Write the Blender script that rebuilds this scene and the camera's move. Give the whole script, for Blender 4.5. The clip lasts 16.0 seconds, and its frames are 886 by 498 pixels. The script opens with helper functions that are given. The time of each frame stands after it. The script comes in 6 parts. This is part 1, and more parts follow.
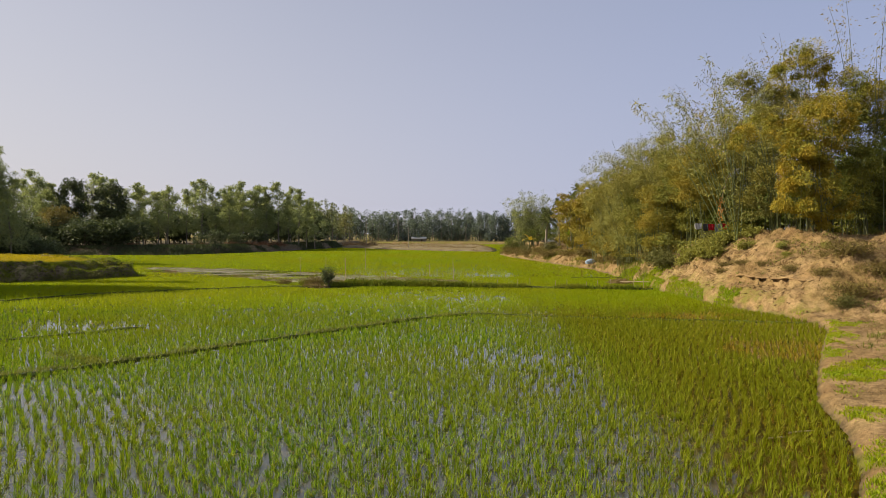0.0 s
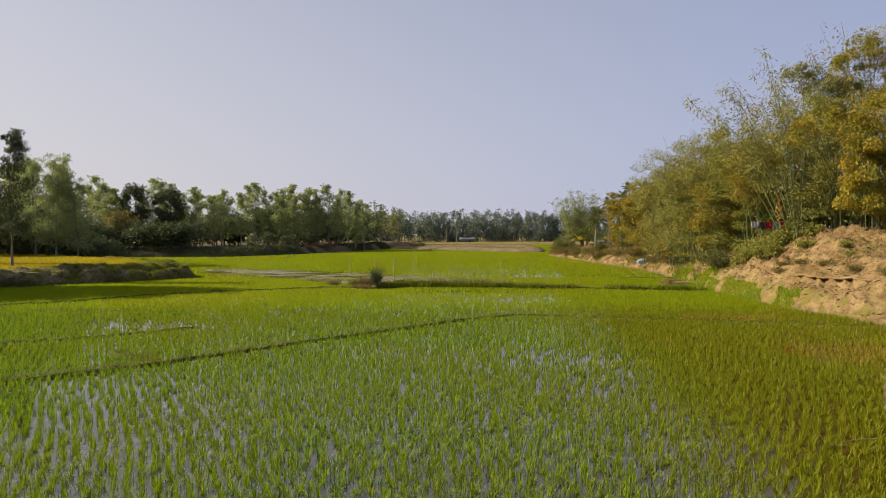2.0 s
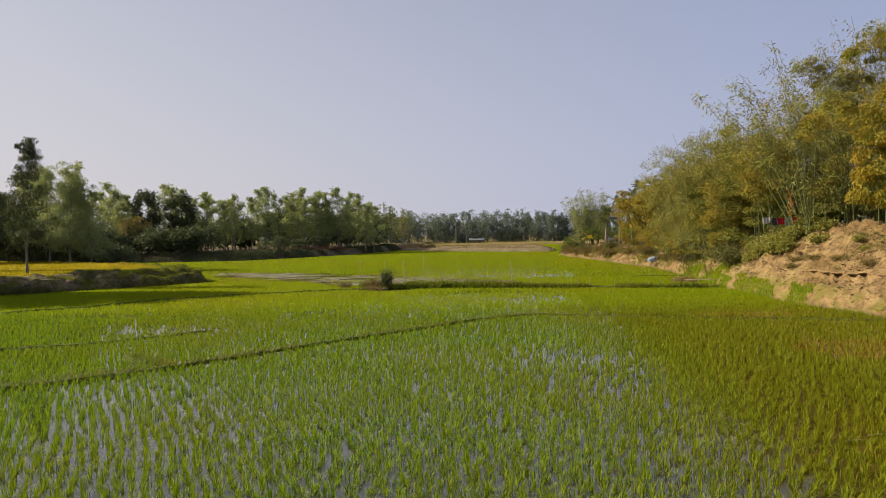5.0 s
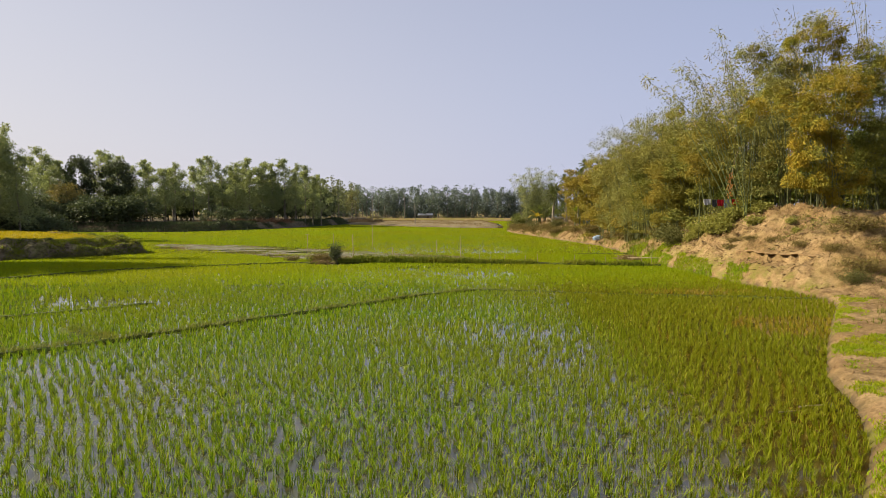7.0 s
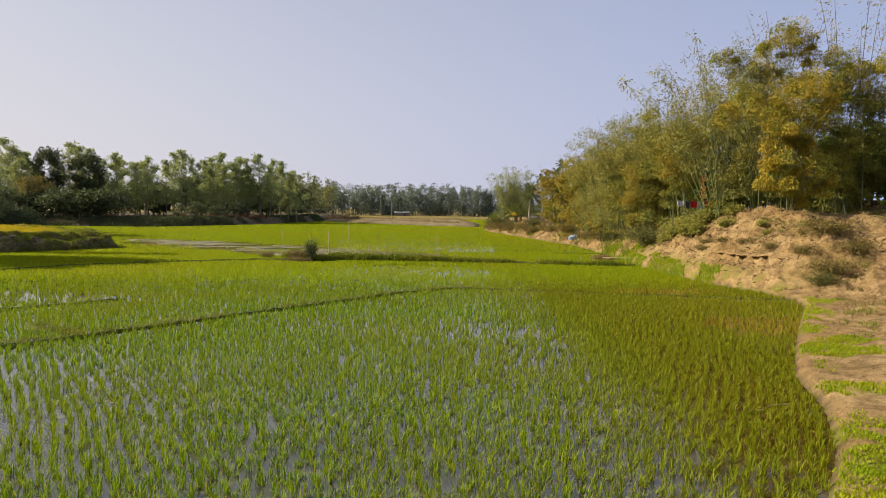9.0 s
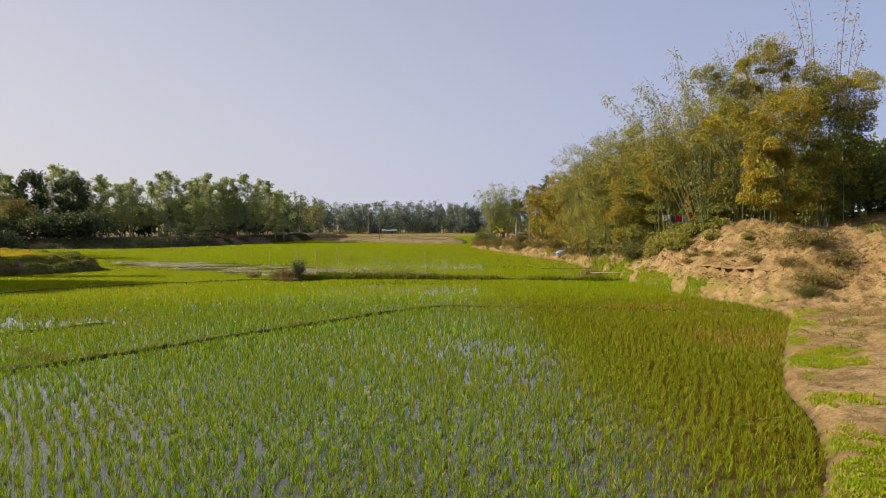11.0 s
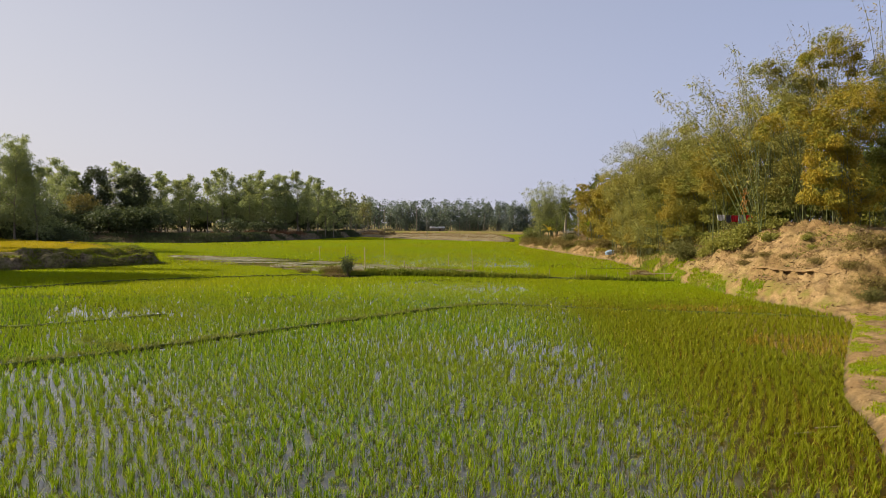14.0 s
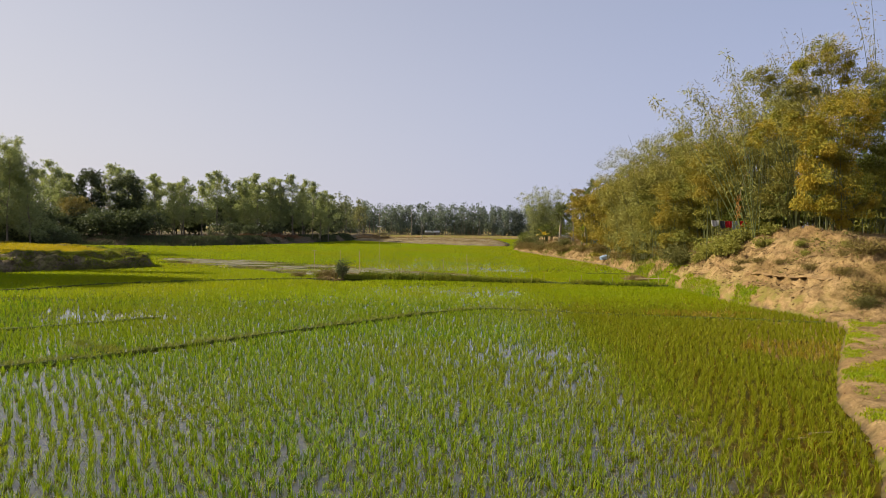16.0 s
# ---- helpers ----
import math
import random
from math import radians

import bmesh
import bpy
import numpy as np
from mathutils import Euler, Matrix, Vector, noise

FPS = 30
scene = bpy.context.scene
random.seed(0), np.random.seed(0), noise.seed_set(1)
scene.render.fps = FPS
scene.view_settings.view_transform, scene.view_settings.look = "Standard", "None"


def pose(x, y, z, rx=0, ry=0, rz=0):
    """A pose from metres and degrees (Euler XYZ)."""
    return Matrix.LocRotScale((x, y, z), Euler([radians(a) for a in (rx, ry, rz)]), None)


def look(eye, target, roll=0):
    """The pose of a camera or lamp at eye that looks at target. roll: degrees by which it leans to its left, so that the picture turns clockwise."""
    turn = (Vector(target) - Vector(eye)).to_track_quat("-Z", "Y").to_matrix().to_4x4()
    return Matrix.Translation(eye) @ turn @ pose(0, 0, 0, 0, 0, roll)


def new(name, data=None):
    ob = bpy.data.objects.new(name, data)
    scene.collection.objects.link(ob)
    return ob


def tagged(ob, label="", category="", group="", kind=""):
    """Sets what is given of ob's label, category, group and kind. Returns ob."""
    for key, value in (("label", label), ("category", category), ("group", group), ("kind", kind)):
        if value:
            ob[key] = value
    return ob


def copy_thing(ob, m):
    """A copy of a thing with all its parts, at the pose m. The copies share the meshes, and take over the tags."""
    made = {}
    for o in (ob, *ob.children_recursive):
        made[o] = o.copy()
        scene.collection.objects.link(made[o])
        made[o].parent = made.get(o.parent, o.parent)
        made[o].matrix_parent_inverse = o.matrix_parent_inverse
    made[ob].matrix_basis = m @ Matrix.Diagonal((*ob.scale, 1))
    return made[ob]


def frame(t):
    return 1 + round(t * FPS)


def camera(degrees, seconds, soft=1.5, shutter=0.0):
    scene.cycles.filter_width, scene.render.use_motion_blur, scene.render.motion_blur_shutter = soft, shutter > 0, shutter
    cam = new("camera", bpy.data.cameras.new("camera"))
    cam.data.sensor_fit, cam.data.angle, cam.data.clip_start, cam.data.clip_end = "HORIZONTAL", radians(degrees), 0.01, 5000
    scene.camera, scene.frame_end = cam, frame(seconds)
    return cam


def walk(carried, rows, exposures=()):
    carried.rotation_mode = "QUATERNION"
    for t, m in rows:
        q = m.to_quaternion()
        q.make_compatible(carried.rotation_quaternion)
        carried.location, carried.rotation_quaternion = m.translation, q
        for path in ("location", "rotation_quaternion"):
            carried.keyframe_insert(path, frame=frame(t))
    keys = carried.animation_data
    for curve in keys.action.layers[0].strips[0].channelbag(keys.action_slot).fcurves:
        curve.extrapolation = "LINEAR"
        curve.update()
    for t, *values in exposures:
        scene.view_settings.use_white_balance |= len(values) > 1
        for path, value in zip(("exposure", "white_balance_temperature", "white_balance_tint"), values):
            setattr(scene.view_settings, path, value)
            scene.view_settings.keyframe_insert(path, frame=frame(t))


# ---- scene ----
cam = camera(69.9, 16.0, 0.5)
EYE = 4.0
# seconds, x, y, z from the first place, yaw, pitch, roll
PATH = [
    (0, 0, -0, -0, -0, -1.38, -0), (0.5, 0.038, 0.006, -0.005, 1.028, -1.436, 0.391),
    (1, 0.038, 0.018, -0.005, 2.055, -1.438, 0.308), (1.5, 0.067, 0.009, 0.004, 3.429, -1.02, 0.364),
    (2, 0.077, 0.001, 0.006, 4.364, -1.31, 0.419), (2.5, 0.077, -0.005, 0.005, 5.581, -1.469, 0.691),
    (3, 0.076, -0.021, 0.002, 6.382, -1.906, 0.767), (3.2, 0.076, -0.026, 0.002, 6.773, -2.093, 0.64),
    (5.3, 0.066, -0.054, -0.006, 4.938, -1.157, 1.132), (5.5, 0.054, -0.05, -0.006, 4.504, -1.942, 0.127),
    (6, -0.003, -0.023, -0.009, 2.231, -2.494, -0.662), (6.5, -0.073, 0.008, -0.009, 0.474, -3.204, -0.038),
    (7, -0.099, 0.006, -0.023, 0.542, -3.488, 0.115), (7.5, -0.111, 0.013, -0.028, 0.148, -3.394, -0.458),
    (8, -0.109, 0.015, -0.035, 0.584, -3.539, -0.266), (8.5, -0.109, 0.018, -0.031, 0.253, -3.126, 0.36),
    (9, -0.112, 0.028, -0.029, -1.547, -3.646, -0.661), (9.2, -0.111, 0.029, -0.024, -1.702, -3.871, -0.295),
    (11.3, -0.113, 0.043, 0.019, -2.698, -2, 0.184), (11.5, -0.109, 0.042, 0.023, -2.519, -2.249, 0.096),
    (12, -0.102, 0.038, 0.026, -1.77, -2.126, -0.288), (12.5, -0.099, 0.029, 0.025, -1.129, -1.67, -0.019),
    (13, -0.101, 0.027, 0.03, -0.544, -2.243, 0.08), (13.5, -0.098, 0.016, 0.018, 0.397, -2.271, -0.235),
    (14, -0.101, 0.016, 0.02, 1.622, -2.319, -0.335), (14.5, -0.101, 0.014, 0.021, 1.366, -2.06, -0.198),
    (15, -0.102, 0.013, 0.02, 0.606, -2.207, -0.416), (15.5, -0.108, 0.01, 0.02, 0.666, -2.217, -0.547),
    (16, -0.114, 0.014, 0.022, 1.166, -1.937, -0.64),
]
walk(cam, [(t, pose(x, y, EYE + z, 90 + pitch, roll, yaw)) for t, x, y, z, yaw, pitch, roll in PATH],
     [(0, 0.79), (5.3, 0.75), (5.5, 0.77), (6.0, 0.94), (6.5, 0.96), (7.5, 0.96), (9.2, 0.93), (11.3, 0.88), (13.5, 0.88), (16, 0.88)])

# ---- daylight: low winter sun ahead and to the left, hazy sky ----
SUN_AZ, SUN_EL = -84.0, 31.0
world = bpy.data.worlds.new("world")
scene.world = world
world.use_nodes = True
wn = world.node_tree
sky = wn.nodes.new("ShaderNodeTexSky")
sky.sky_type = "NISHITA"
sky.sun_disc = False
sky.sun_elevation = radians(SUN_EL)
sky.sun_rotation = radians(SUN_AZ)
sky.air_density, sky.dust_density, sky.ozone_density = 1.0, 1.2, 3.0
# mauve haze over the clear sky, thicker towards the horizon
haze = wn.nodes.new("ShaderNodeMix")
haze.data_type = "RGBA"
thick = wn.nodes.new("ShaderNodeMapRange")
thick.inputs["From Min"].default_value, thick.inputs["From Max"].default_value = 0.0, 0.42
thick.inputs["To Min"].default_value, thick.inputs["To Max"].default_value = 0.97, 0.60
wn.links.new(thick.outputs[0], haze.inputs[0])
side = wn.nodes.new("ShaderNodeMix")
side.data_type = "RGBA"
side.inputs[6].default_value, side.inputs[7].default_value = (6.3, 5.95, 6.25, 1), (3.8, 4.25, 6.2, 1)
heading = wn.nodes.new("ShaderNodeTexCoord")
apart = wn.nodes.new("ShaderNodeSeparateXYZ")
across = wn.nodes.new("ShaderNodeMapRange")
across.inputs["From Min"].default_value, across.inputs["From Max"].default_value = -0.6, 0.6
wn.links.new(heading.outputs["Generated"], apart.inputs[0])
wn.links.new(apart.outputs[0], across.inputs[0])
wn.links.new(apart.outputs[2], thick.inputs[0])
wn.links.new(across.outputs[0], side.inputs[0])
wn.links.new(side.outputs[2], haze.inputs[7])
wn.links.new(sky.outputs["Color"], haze.inputs[6])
wn.nodes["Background"].inputs["Strength"].default_value = 0.0612
wn.links.new(haze.outputs[2], wn.nodes["Background"].inputs["Color"])
sun = new("sun", bpy.data.lights.new("sun", "SUN"))
sun.data.energy, sun.data.angle, sun.data.color = 5.0, radians(1.2), (1.0, 0.88, 0.66)
toward = Vector((math.sin(radians(SUN_AZ)) * math.cos(radians(SUN_EL)),
                 math.cos(radians(SUN_AZ)) * math.cos(radians(SUN_EL)), math.sin(radians(SUN_EL))))
sun.matrix_world = look(toward * 80, (0, 0, 0))

# ---- number helpers ----
rng = np.random.default_rng(7)


def smooth(a, b, v):
    u = np.clip((v - a) / (b - a), 0, 1)
    return u * u * (3 - 2 * u)


TABLE = np.random.default_rng(3).random((256, 256))


def value_noise(x, y):
    xi, yi = np.floor(x).astype(int), np.floor(y).astype(int)
    u, v = x - xi, y - yi
    u, v = u * u * (3 - 2 * u), v * v * (3 - 2 * v)
    a, b = TABLE[xi % 256, yi % 256], TABLE[(xi + 1) % 256, yi % 256]
    c, d = TABLE[xi % 256, (yi + 1) % 256], TABLE[(xi + 1) % 256, (yi + 1) % 256]
    return (a * (1 - u) + b * u) * (1 - v) + (c * (1 - u) + d * u) * v


def fbm(x, y, octaves=4):
    """Fractal noise about 0, within about -0.5 to 0.5."""
    total, amp = 0.0, 0.5
    for k in range(octaves):
        total = total + amp * (value_noise(x * 2 ** k + 17.3 * k, y * 2 ** k + 5.1 * k) - 0.5)
        amp *= 0.5
    return total


def line_distance(x, y, pts):
    best = np.full(np.shape(x), 1e9)
    for (ax, ay), (bx, by) in zip(pts[:-1], pts[1:]):
        dx, dy = bx - ax, by - ay
        s = np.clip(((x - ax) * dx + (y - ay) * dy) / (dx * dx + dy * dy), 0, 1)
        best = np.minimum(best, np.hypot(x - ax - s * dx, y - ay - s * dy))
    return best


def inside(x, y, pts):
    odd = np.zeros(np.shape(x), bool)
    for (ax, ay), (bx, by) in zip(pts, pts[1:] + pts[:1]):
        if ay != by:
            odd ^= ((ay > y) != (by > y)) & (x < (bx - ax) * (y - ay) / (by - ay) + ax)
    return odd


def signed(x, y, pts):
    d = line_distance(x, y, pts + pts[:1])
    return np.where(inside(x, y, pts), d, -d)


# ---- the lie of the land ----
SHORE = [(1.5, 4.0), (5.4, 8.3), (6.8, 10.2), (8.05, 12.5), (8.9, 15.0), (10.75, 18.1), (13.4, 22.3), (15.8, 26.0), (16.6, 28.0),
         (16.4, 30.6), (15.6, 33.6), (15.3, 37.9), (15.0, 44.8), (16.1, 52.0), (16.6, 70.0), (14.1, 89.6), (11.3, 109.0),
         (10.9, 121.0), (13.5, 132.0), (24.0, 150.0), (30.0, 236.0)]
SHORE_X, SHORE_Y = [p[0] for p in SHORE], [p[1] for p in SHORE]
PLOT = [(-28.2, 59.2), (-29.6, 56.7), (-32.0, 54.0), (-34.6, 51.6), (-40.7, 46.2), (-62.0, 33.0), (-95.0, 60.0), (-82.0, 100.0),
        (-52.0, 80.0), (-36.0, 69.0)]
WOOD_EDGE = [(-160.0, 108.0), (-110.0, 113.0), (-72.0, 118.0), (-51.0, 118.5), (-44.0, 128.0), (-36.7, 144.0), (-30.0, 179.0),
             (-30.0, 236.0)]
SPIT = [(-32.0, 187.0), (-8.8, 155.0), (2.0, 145.0), (11.3, 140.5), (12.5, 150.0), (14.0, 170.0), (14.0, 215.0), (-32.0, 222.0)]
BUNDS = {
    "long": [(-18.5, 13.0), (-12.3, 17.5), (-10.5, 19.0), (-7.2, 22.8), (-1.2, 29.6), (1.3, 31.4), (4.4, 30.7)],
    "long_end": [(4.4, 30.7), (10.9, 29.3), (16.4, 28.2)],
    "short": [(-24.0, 20.2), (-16.5, 23.6), (-15.0, 24.9), (-12.6, 27.0)],
    "spur": [(-12.9, 20.9), (-12.2, 20.3), (-11.3, 19.9), (-10.4, 19.0)],
    "west": [(-34.0, 31.0), (-25.9, 37.2), (-23.5, 41.3), (-18.8, 44.4), (-13.0, 47.4), (-8.5, 47.8)],
    "cross": [(-8.5, 47.8), (-3.6, 48.1), (4.8, 46.7), (14.9, 44.8)],
    "far": [(11.6, 57.4), (13.6, 57.3), (16.4, 57.0)],
}
POND = [(-36.0, 76.5), (-22.8, 72.5), (-17.2, 68.0), (-10.4, 63.0), (-5.5, 58.5), (1.4, 53.6), (0.6, 50.8), (-3.8, 50.0), (-7.5, 50.6),
        (-11.6, 50.8), (-15.8, 54.6), (-22.0, 60.0), (-31.4, 67.0)]


def shore_grass(x, y):
    """How thick the low grass stands on the near shore, 0 to 1."""
    e = fbm(x * 1.3 + 3, y * 1.3, 4) * 2.6
    out = np.zeros(np.shape(x))
    for cx, cy, rx_, ry_ in [(10.9, 16.6, 1.0, 0.75), (10.2, 17.1, 0.6, 0.7), (12.1, 17.8, 0.8, 0.4), (14.4, 23.6, 0.6, 1.3), (16.6, 26.7, 1.0, 1.3), (7.5, 10.5, 0.7, 1.1),
                             (6.3, 8.8, 1.15, 1.0), (7.0, 9.5, 0.6, 0.6), (9.5, 12.9, 0.8, 0.5), (5.9, 7.8, 0.9, 0.7)]:
        out = np.maximum(out, smooth(1.45, 0.55, np.hypot((x - cx) / rx_, (y - cy) / ry_) + e))
    rim = smooth(1.1, 0.3, bank_depth(x, y)) * smooth(-0.02, 0.12, fbm(x * 0.9 + 8, y * 0.9, 3)) * smooth(13, 17, y)
    return np.maximum(out, 0.8 * rim) * smooth(-0.22, 0.04, fbm(x * 2.9, y * 2.9 + 6, 3))


def bank_depth(x, y):
    """Metres inland from the waterline of the right bank; below 0 on the water."""
    d = line_distance(x, y, SHORE)
    return np.where((x > np.interp(y, SHORE_Y, SHORE_X)) & (y > 4) & (y < 236), d, -d)


def ground_height(x, y, rough=True):
    z = np.full(np.shape(x), -0.10)
    # the right bank: low beach near by, a steep face further on
    d = bank_depth(x, y)
    steep = smooth(22, 32, y)
    top = np.interp(y, [0, 30, 36, 48, 60, 90, 120, 236], [2.6, 3.1, 3.6, 3.6, 2.7, 2.0, 1.4, 1.0])
    start, width = 5.5 * (1 - steep) + 0.0 * steep, 7.0 * (1 - steep) + 6.2 * steep
    u = np.clip((d - start) / width, 0, 1)
    rise = u * (1 - steep) * u * (3 - 2 * u) + steep * (1 - (1 - u) ** 1.5)
    lip = 0.30 * smooth(-0.15, 0.25, d) + 0.095 * np.clip(d, 0, 8) * (1 - steep)
    bank = -0.1 + lip + (top - 0.1) * rise
    bank = bank + 1.1 * smooth(10, 17, d) * smooth(30, 38, y) * smooth(70, 60, y)
    if rough:
        face = steep * smooth(0.2, 1.0, d) * (1 - smooth(6.0, 8.0, d))
        bank = bank + fbm(x * 0.35, y * 0.35) * (0.25 + 1.0 * face) * smooth(0.3, 2.0, d)
        ledges = 0.15 * np.abs(((bank * 1.6 + 1.2 * fbm(x * 0.5, y * 0.5 + 8)) % 1.0) - 0.5)
        bank = bank + (ledges + np.abs(fbm(x * 1.1 + 9, y * 1.1)) * 1.15) * face
        bank = bank + fbm(x * 1.7, y * 1.7, 3) * (0.20 + 0.42 * face) * smooth(0.2, 0.8, d)
        bank = bank + np.abs(fbm(x * 2.6 + 5, y * 2.6, 2)) * 0.5 * steep * smooth(0.0, 0.5, d) * (1 - smooth(3.0, 6.0, d))
        bank = bank + (np.abs(fbm(x * 0.9 + 31, y * 0.9, 4)) * 0.75 + 0.22 * fbm(x * 3.1, y * 3.1 + 2, 2)) * (1 - face) * smooth(1.2, 3.2, d) * (y < 60)
        # a step in the face under the ledge
        across = 0.971 * (x - 16.55) + 0.236 * (y - 37.0)
        along = (37.0 - y) / 5.9
        step = np.where(across > 0, 1.60 + 0.42 * across, 1.22 + 0.40 * across) + 0.10 * fbm(x * 1.5, y * 1.5 + 3, 3) + 0.06 * along
        hold = np.exp(-(across / 0.9) ** 2) * smooth(-0.06, 0.06, along) * smooth(1.08, 0.96, along)
        bank = bank + (step - bank) * 0.9 * hold
    z = np.where(d > -0.3, np.maximum(z, bank), z)
    # mud flats of the shallow pond
    z = np.where(inside(x, y, POND), 0.005 + 0.05 * smooth(-16, -7, x) + 0.2 * fbm(x * 0.3, y * 0.7, 4), z)
    # the raised mustard plot
    d = signed(x, y, PLOT)
    edge = d + 1.3 * fbm(x * 0.45 + 2, y * 0.45, 3)
    step = 0.95 * smooth(0.1, 0.5, edge) + 0.4 * smooth(1.3, 1.8, edge)
    plot = -0.1 + 0.1 * smooth(-0.3, 0, d) + step
    if rough:
        face = smooth(0.1, 0.5, d) * (1 - smooth(2.0, 3.0, d))
        plot = plot + (0.26 - 2.2 * np.abs(fbm(x * 0.5, y * 0.5, 3))) * face + fbm(x * 1.2, y * 1.2, 2) * 0.85 * face
    z = np.where(d > -0.3, np.maximum(z, plot), z)
    # the wooded bank on the far side
    d = np.where(inside(x, y, WOOD_EDGE + [(-30.0, 900.0), (-700.0, 900.0), (-700.0, 60.0)]), line_distance(x, y, WOOD_EDGE), -1.0)
    z = np.where(d > 0, np.maximum(z, -0.1 + 1.6 * smooth(0, 2.6, d) + 0.3 * fbm(x * 0.3, y * 0.3) * smooth(0, 3, d)), z)
    # the dry spit and the far land behind its road bank
    d = signed(x, y, SPIT)
    z = np.where(d > -0.2, np.maximum(z, -0.1 + 0.65 * smooth(-0.2, 4, d) + 0.4 * fbm(x * 0.15, y * 0.15) * smooth(0, 4, d)), z)
    z = np.maximum(z, -0.1 + 1.1 * smooth(236, 240, y))
    # far to the sides, and the road bank under the camera
    z = np.maximum(z, -0.1 + 1.2 * smooth(95, 130, np.abs(x - 10) - 0.35 * y + 5))
    z = np.maximum(z, -0.1 + 2.5 * smooth(7.2, 2.6, y))
    return z


def mesh_of(name, verts, faces_flat, loop_counts):
    """A mesh from arrays: vertices, the flat list of corner indices and each face's number of corners."""
    me = bpy.data.meshes.new(name)
    verts = np.asarray(verts, np.float32)
    me.vertices.add(len(verts))
    me.vertices.foreach_set("co", verts.ravel())
    me.loops.add(len(faces_flat))
    me.loops.foreach_set("vertex_index", np.asarray(faces_flat, np.int32))
    loop_counts = np.asarray(loop_counts, np.int32)
    me.polygons.add(len(loop_counts))
    me.polygons.foreach_set("loop_start", np.concatenate([[0], np.cumsum(loop_counts)[:-1]]).astype(np.int32))
    me.polygons.foreach_set("loop_total", loop_counts)
    me.update(calc_edges=True)
    return me


def shade(me, flag=True):
    me.polygons.foreach_set("use_smooth", np.full(len(me.polygons), flag))
    return me


def quads_mesh(name, verts):
    """verts: (n, 4, 3), one loose quad each."""
    n = len(verts)
    return mesh_of(name, np.reshape(verts, (-1, 3)), np.arange(4 * n), np.full(n, 4))


def grid_mesh(name, xs, ys, height):
    gx, gy = np.meshgrid(xs, ys)
    gz = height(gx, gy)
    nx, ny = len(xs), len(ys)
    idx = np.arange(nx * ny).reshape(ny, nx)
    faces = np.stack([idx[:-1, :-1], idx[:-1, 1:], idx[1:, 1:], idx[1:, :-1]], -1).reshape(-1)
    return shade(mesh_of(name, np.stack([gx, gy, gz], -1).reshape(-1, 3), faces, np.full((nx - 1) * (ny - 1), 4)))


def tube(path, radii, sides=6):
    """Vertices and quads of a tapered tube along a path (n, 3)."""
    path, n = np.asarray(path, float), len(path)
    tang = np.gradient(path, axis=0)
    tang /= np.linalg.norm(tang, axis=1)[:, None] + 1e-9
    ref = np.where(np.abs(tang[:, 2:3]) > 0.9, [[1.0, 0, 0]], [[0, 0, 1.0]])
    a = np.cross(tang, ref)
    a /= np.linalg.norm(a, axis=1)[:, None] + 1e-9
    b = np.cross(tang, a)
    ang = np.linspace(0, 2 * np.pi, sides, endpoint=False)
    ring = a[:, None] * np.cos(ang)[None, :, None] + b[:, None] * np.sin(ang)[None, :, None]
    verts = (path[:, None] + ring * np.asarray(radii)[:, None, None]).reshape(-1, 3)
    i, j = np.meshgrid(np.arange(n - 1), np.arange(sides), indexing="ij")
    k = (j + 1) % sides
    quads = np.stack([i * sides + j, i * sides + k, (i + 1) * sides + k, (i + 1) * sides + j], -1).reshape(-1, 4)
    return verts, quads


def tubes_mesh(name, tubes):
    verts, quads, base = [], [], 0
    for v, q in tubes:
        verts.append(v)
        quads.append(q + base)
        base += len(v)
    q = np.concatenate(quads)
    return shade(mesh_of(name, np.concatenate(verts), q.ravel(), np.full(len(q), 4)))


def unit(v):
    return v / (np.linalg.norm(v, axis=-1, keepdims=True) + 1e-9)


def leaf_quads(base, way, length, width, r):
    """Loose lozenge leaves: (n, 4, 3)."""
    way = unit(way)
    side = unit(np.cross(way, r.normal(size=base.shape)))
    fold = unit(np.cross(way, side)) * (length * 0.10)[:, None]
    mid = base + way * (length * 0.42)[:, None]
    return np.stack([base, mid + side * (width / 2)[:, None] + fold, base + way * length[:, None], mid - side * (width / 2)[:, None] + fold], 1)


def part(name, me, material, parent=None, label=""):
    """One mesh object, under a thing or part. me: a mesh or a bmesh."""
    if isinstance(me, bmesh.types.BMesh):
        bm, me = me, bpy.data.meshes.new(name)
        bm.to_mesh(me)
        bm.free()
    if material and not me.materials:
        me.materials.append(material)
    ob = new(name, me)
    if parent:
        ob.parent = parent
    return tagged(ob, label)


def thing(name, label, category, group="", kind=""):
    return tagged(new(name), label, category, group, kind)


# ---- materials ----
def nodes_of(name):
    m = bpy.data.materials.new(name)
    m.use_nodes = True
    t = m.node_tree
    return m, t, t.nodes["Principled BSDF"], t.nodes["Material Output"]


def add(t, kind, **inputs):
    n = t.nodes.new("ShaderNode" + kind)
    for key, value in inputs.items():
        n.inputs[key.replace("_", " ")].default_value = value
    return n


def ramp(t, source, stops):
    n = t.nodes.new("ShaderNodeValToRGB")
    e = n.color_ramp.elements
    while len(e) < len(stops):
        e.new(0.5)
    for el, (pos, col) in zip(e, stops):
        el.position, el.color = pos, (*col, 1)
    t.links.new(source, n.inputs["Fac"])
    return n.outputs["Color"]


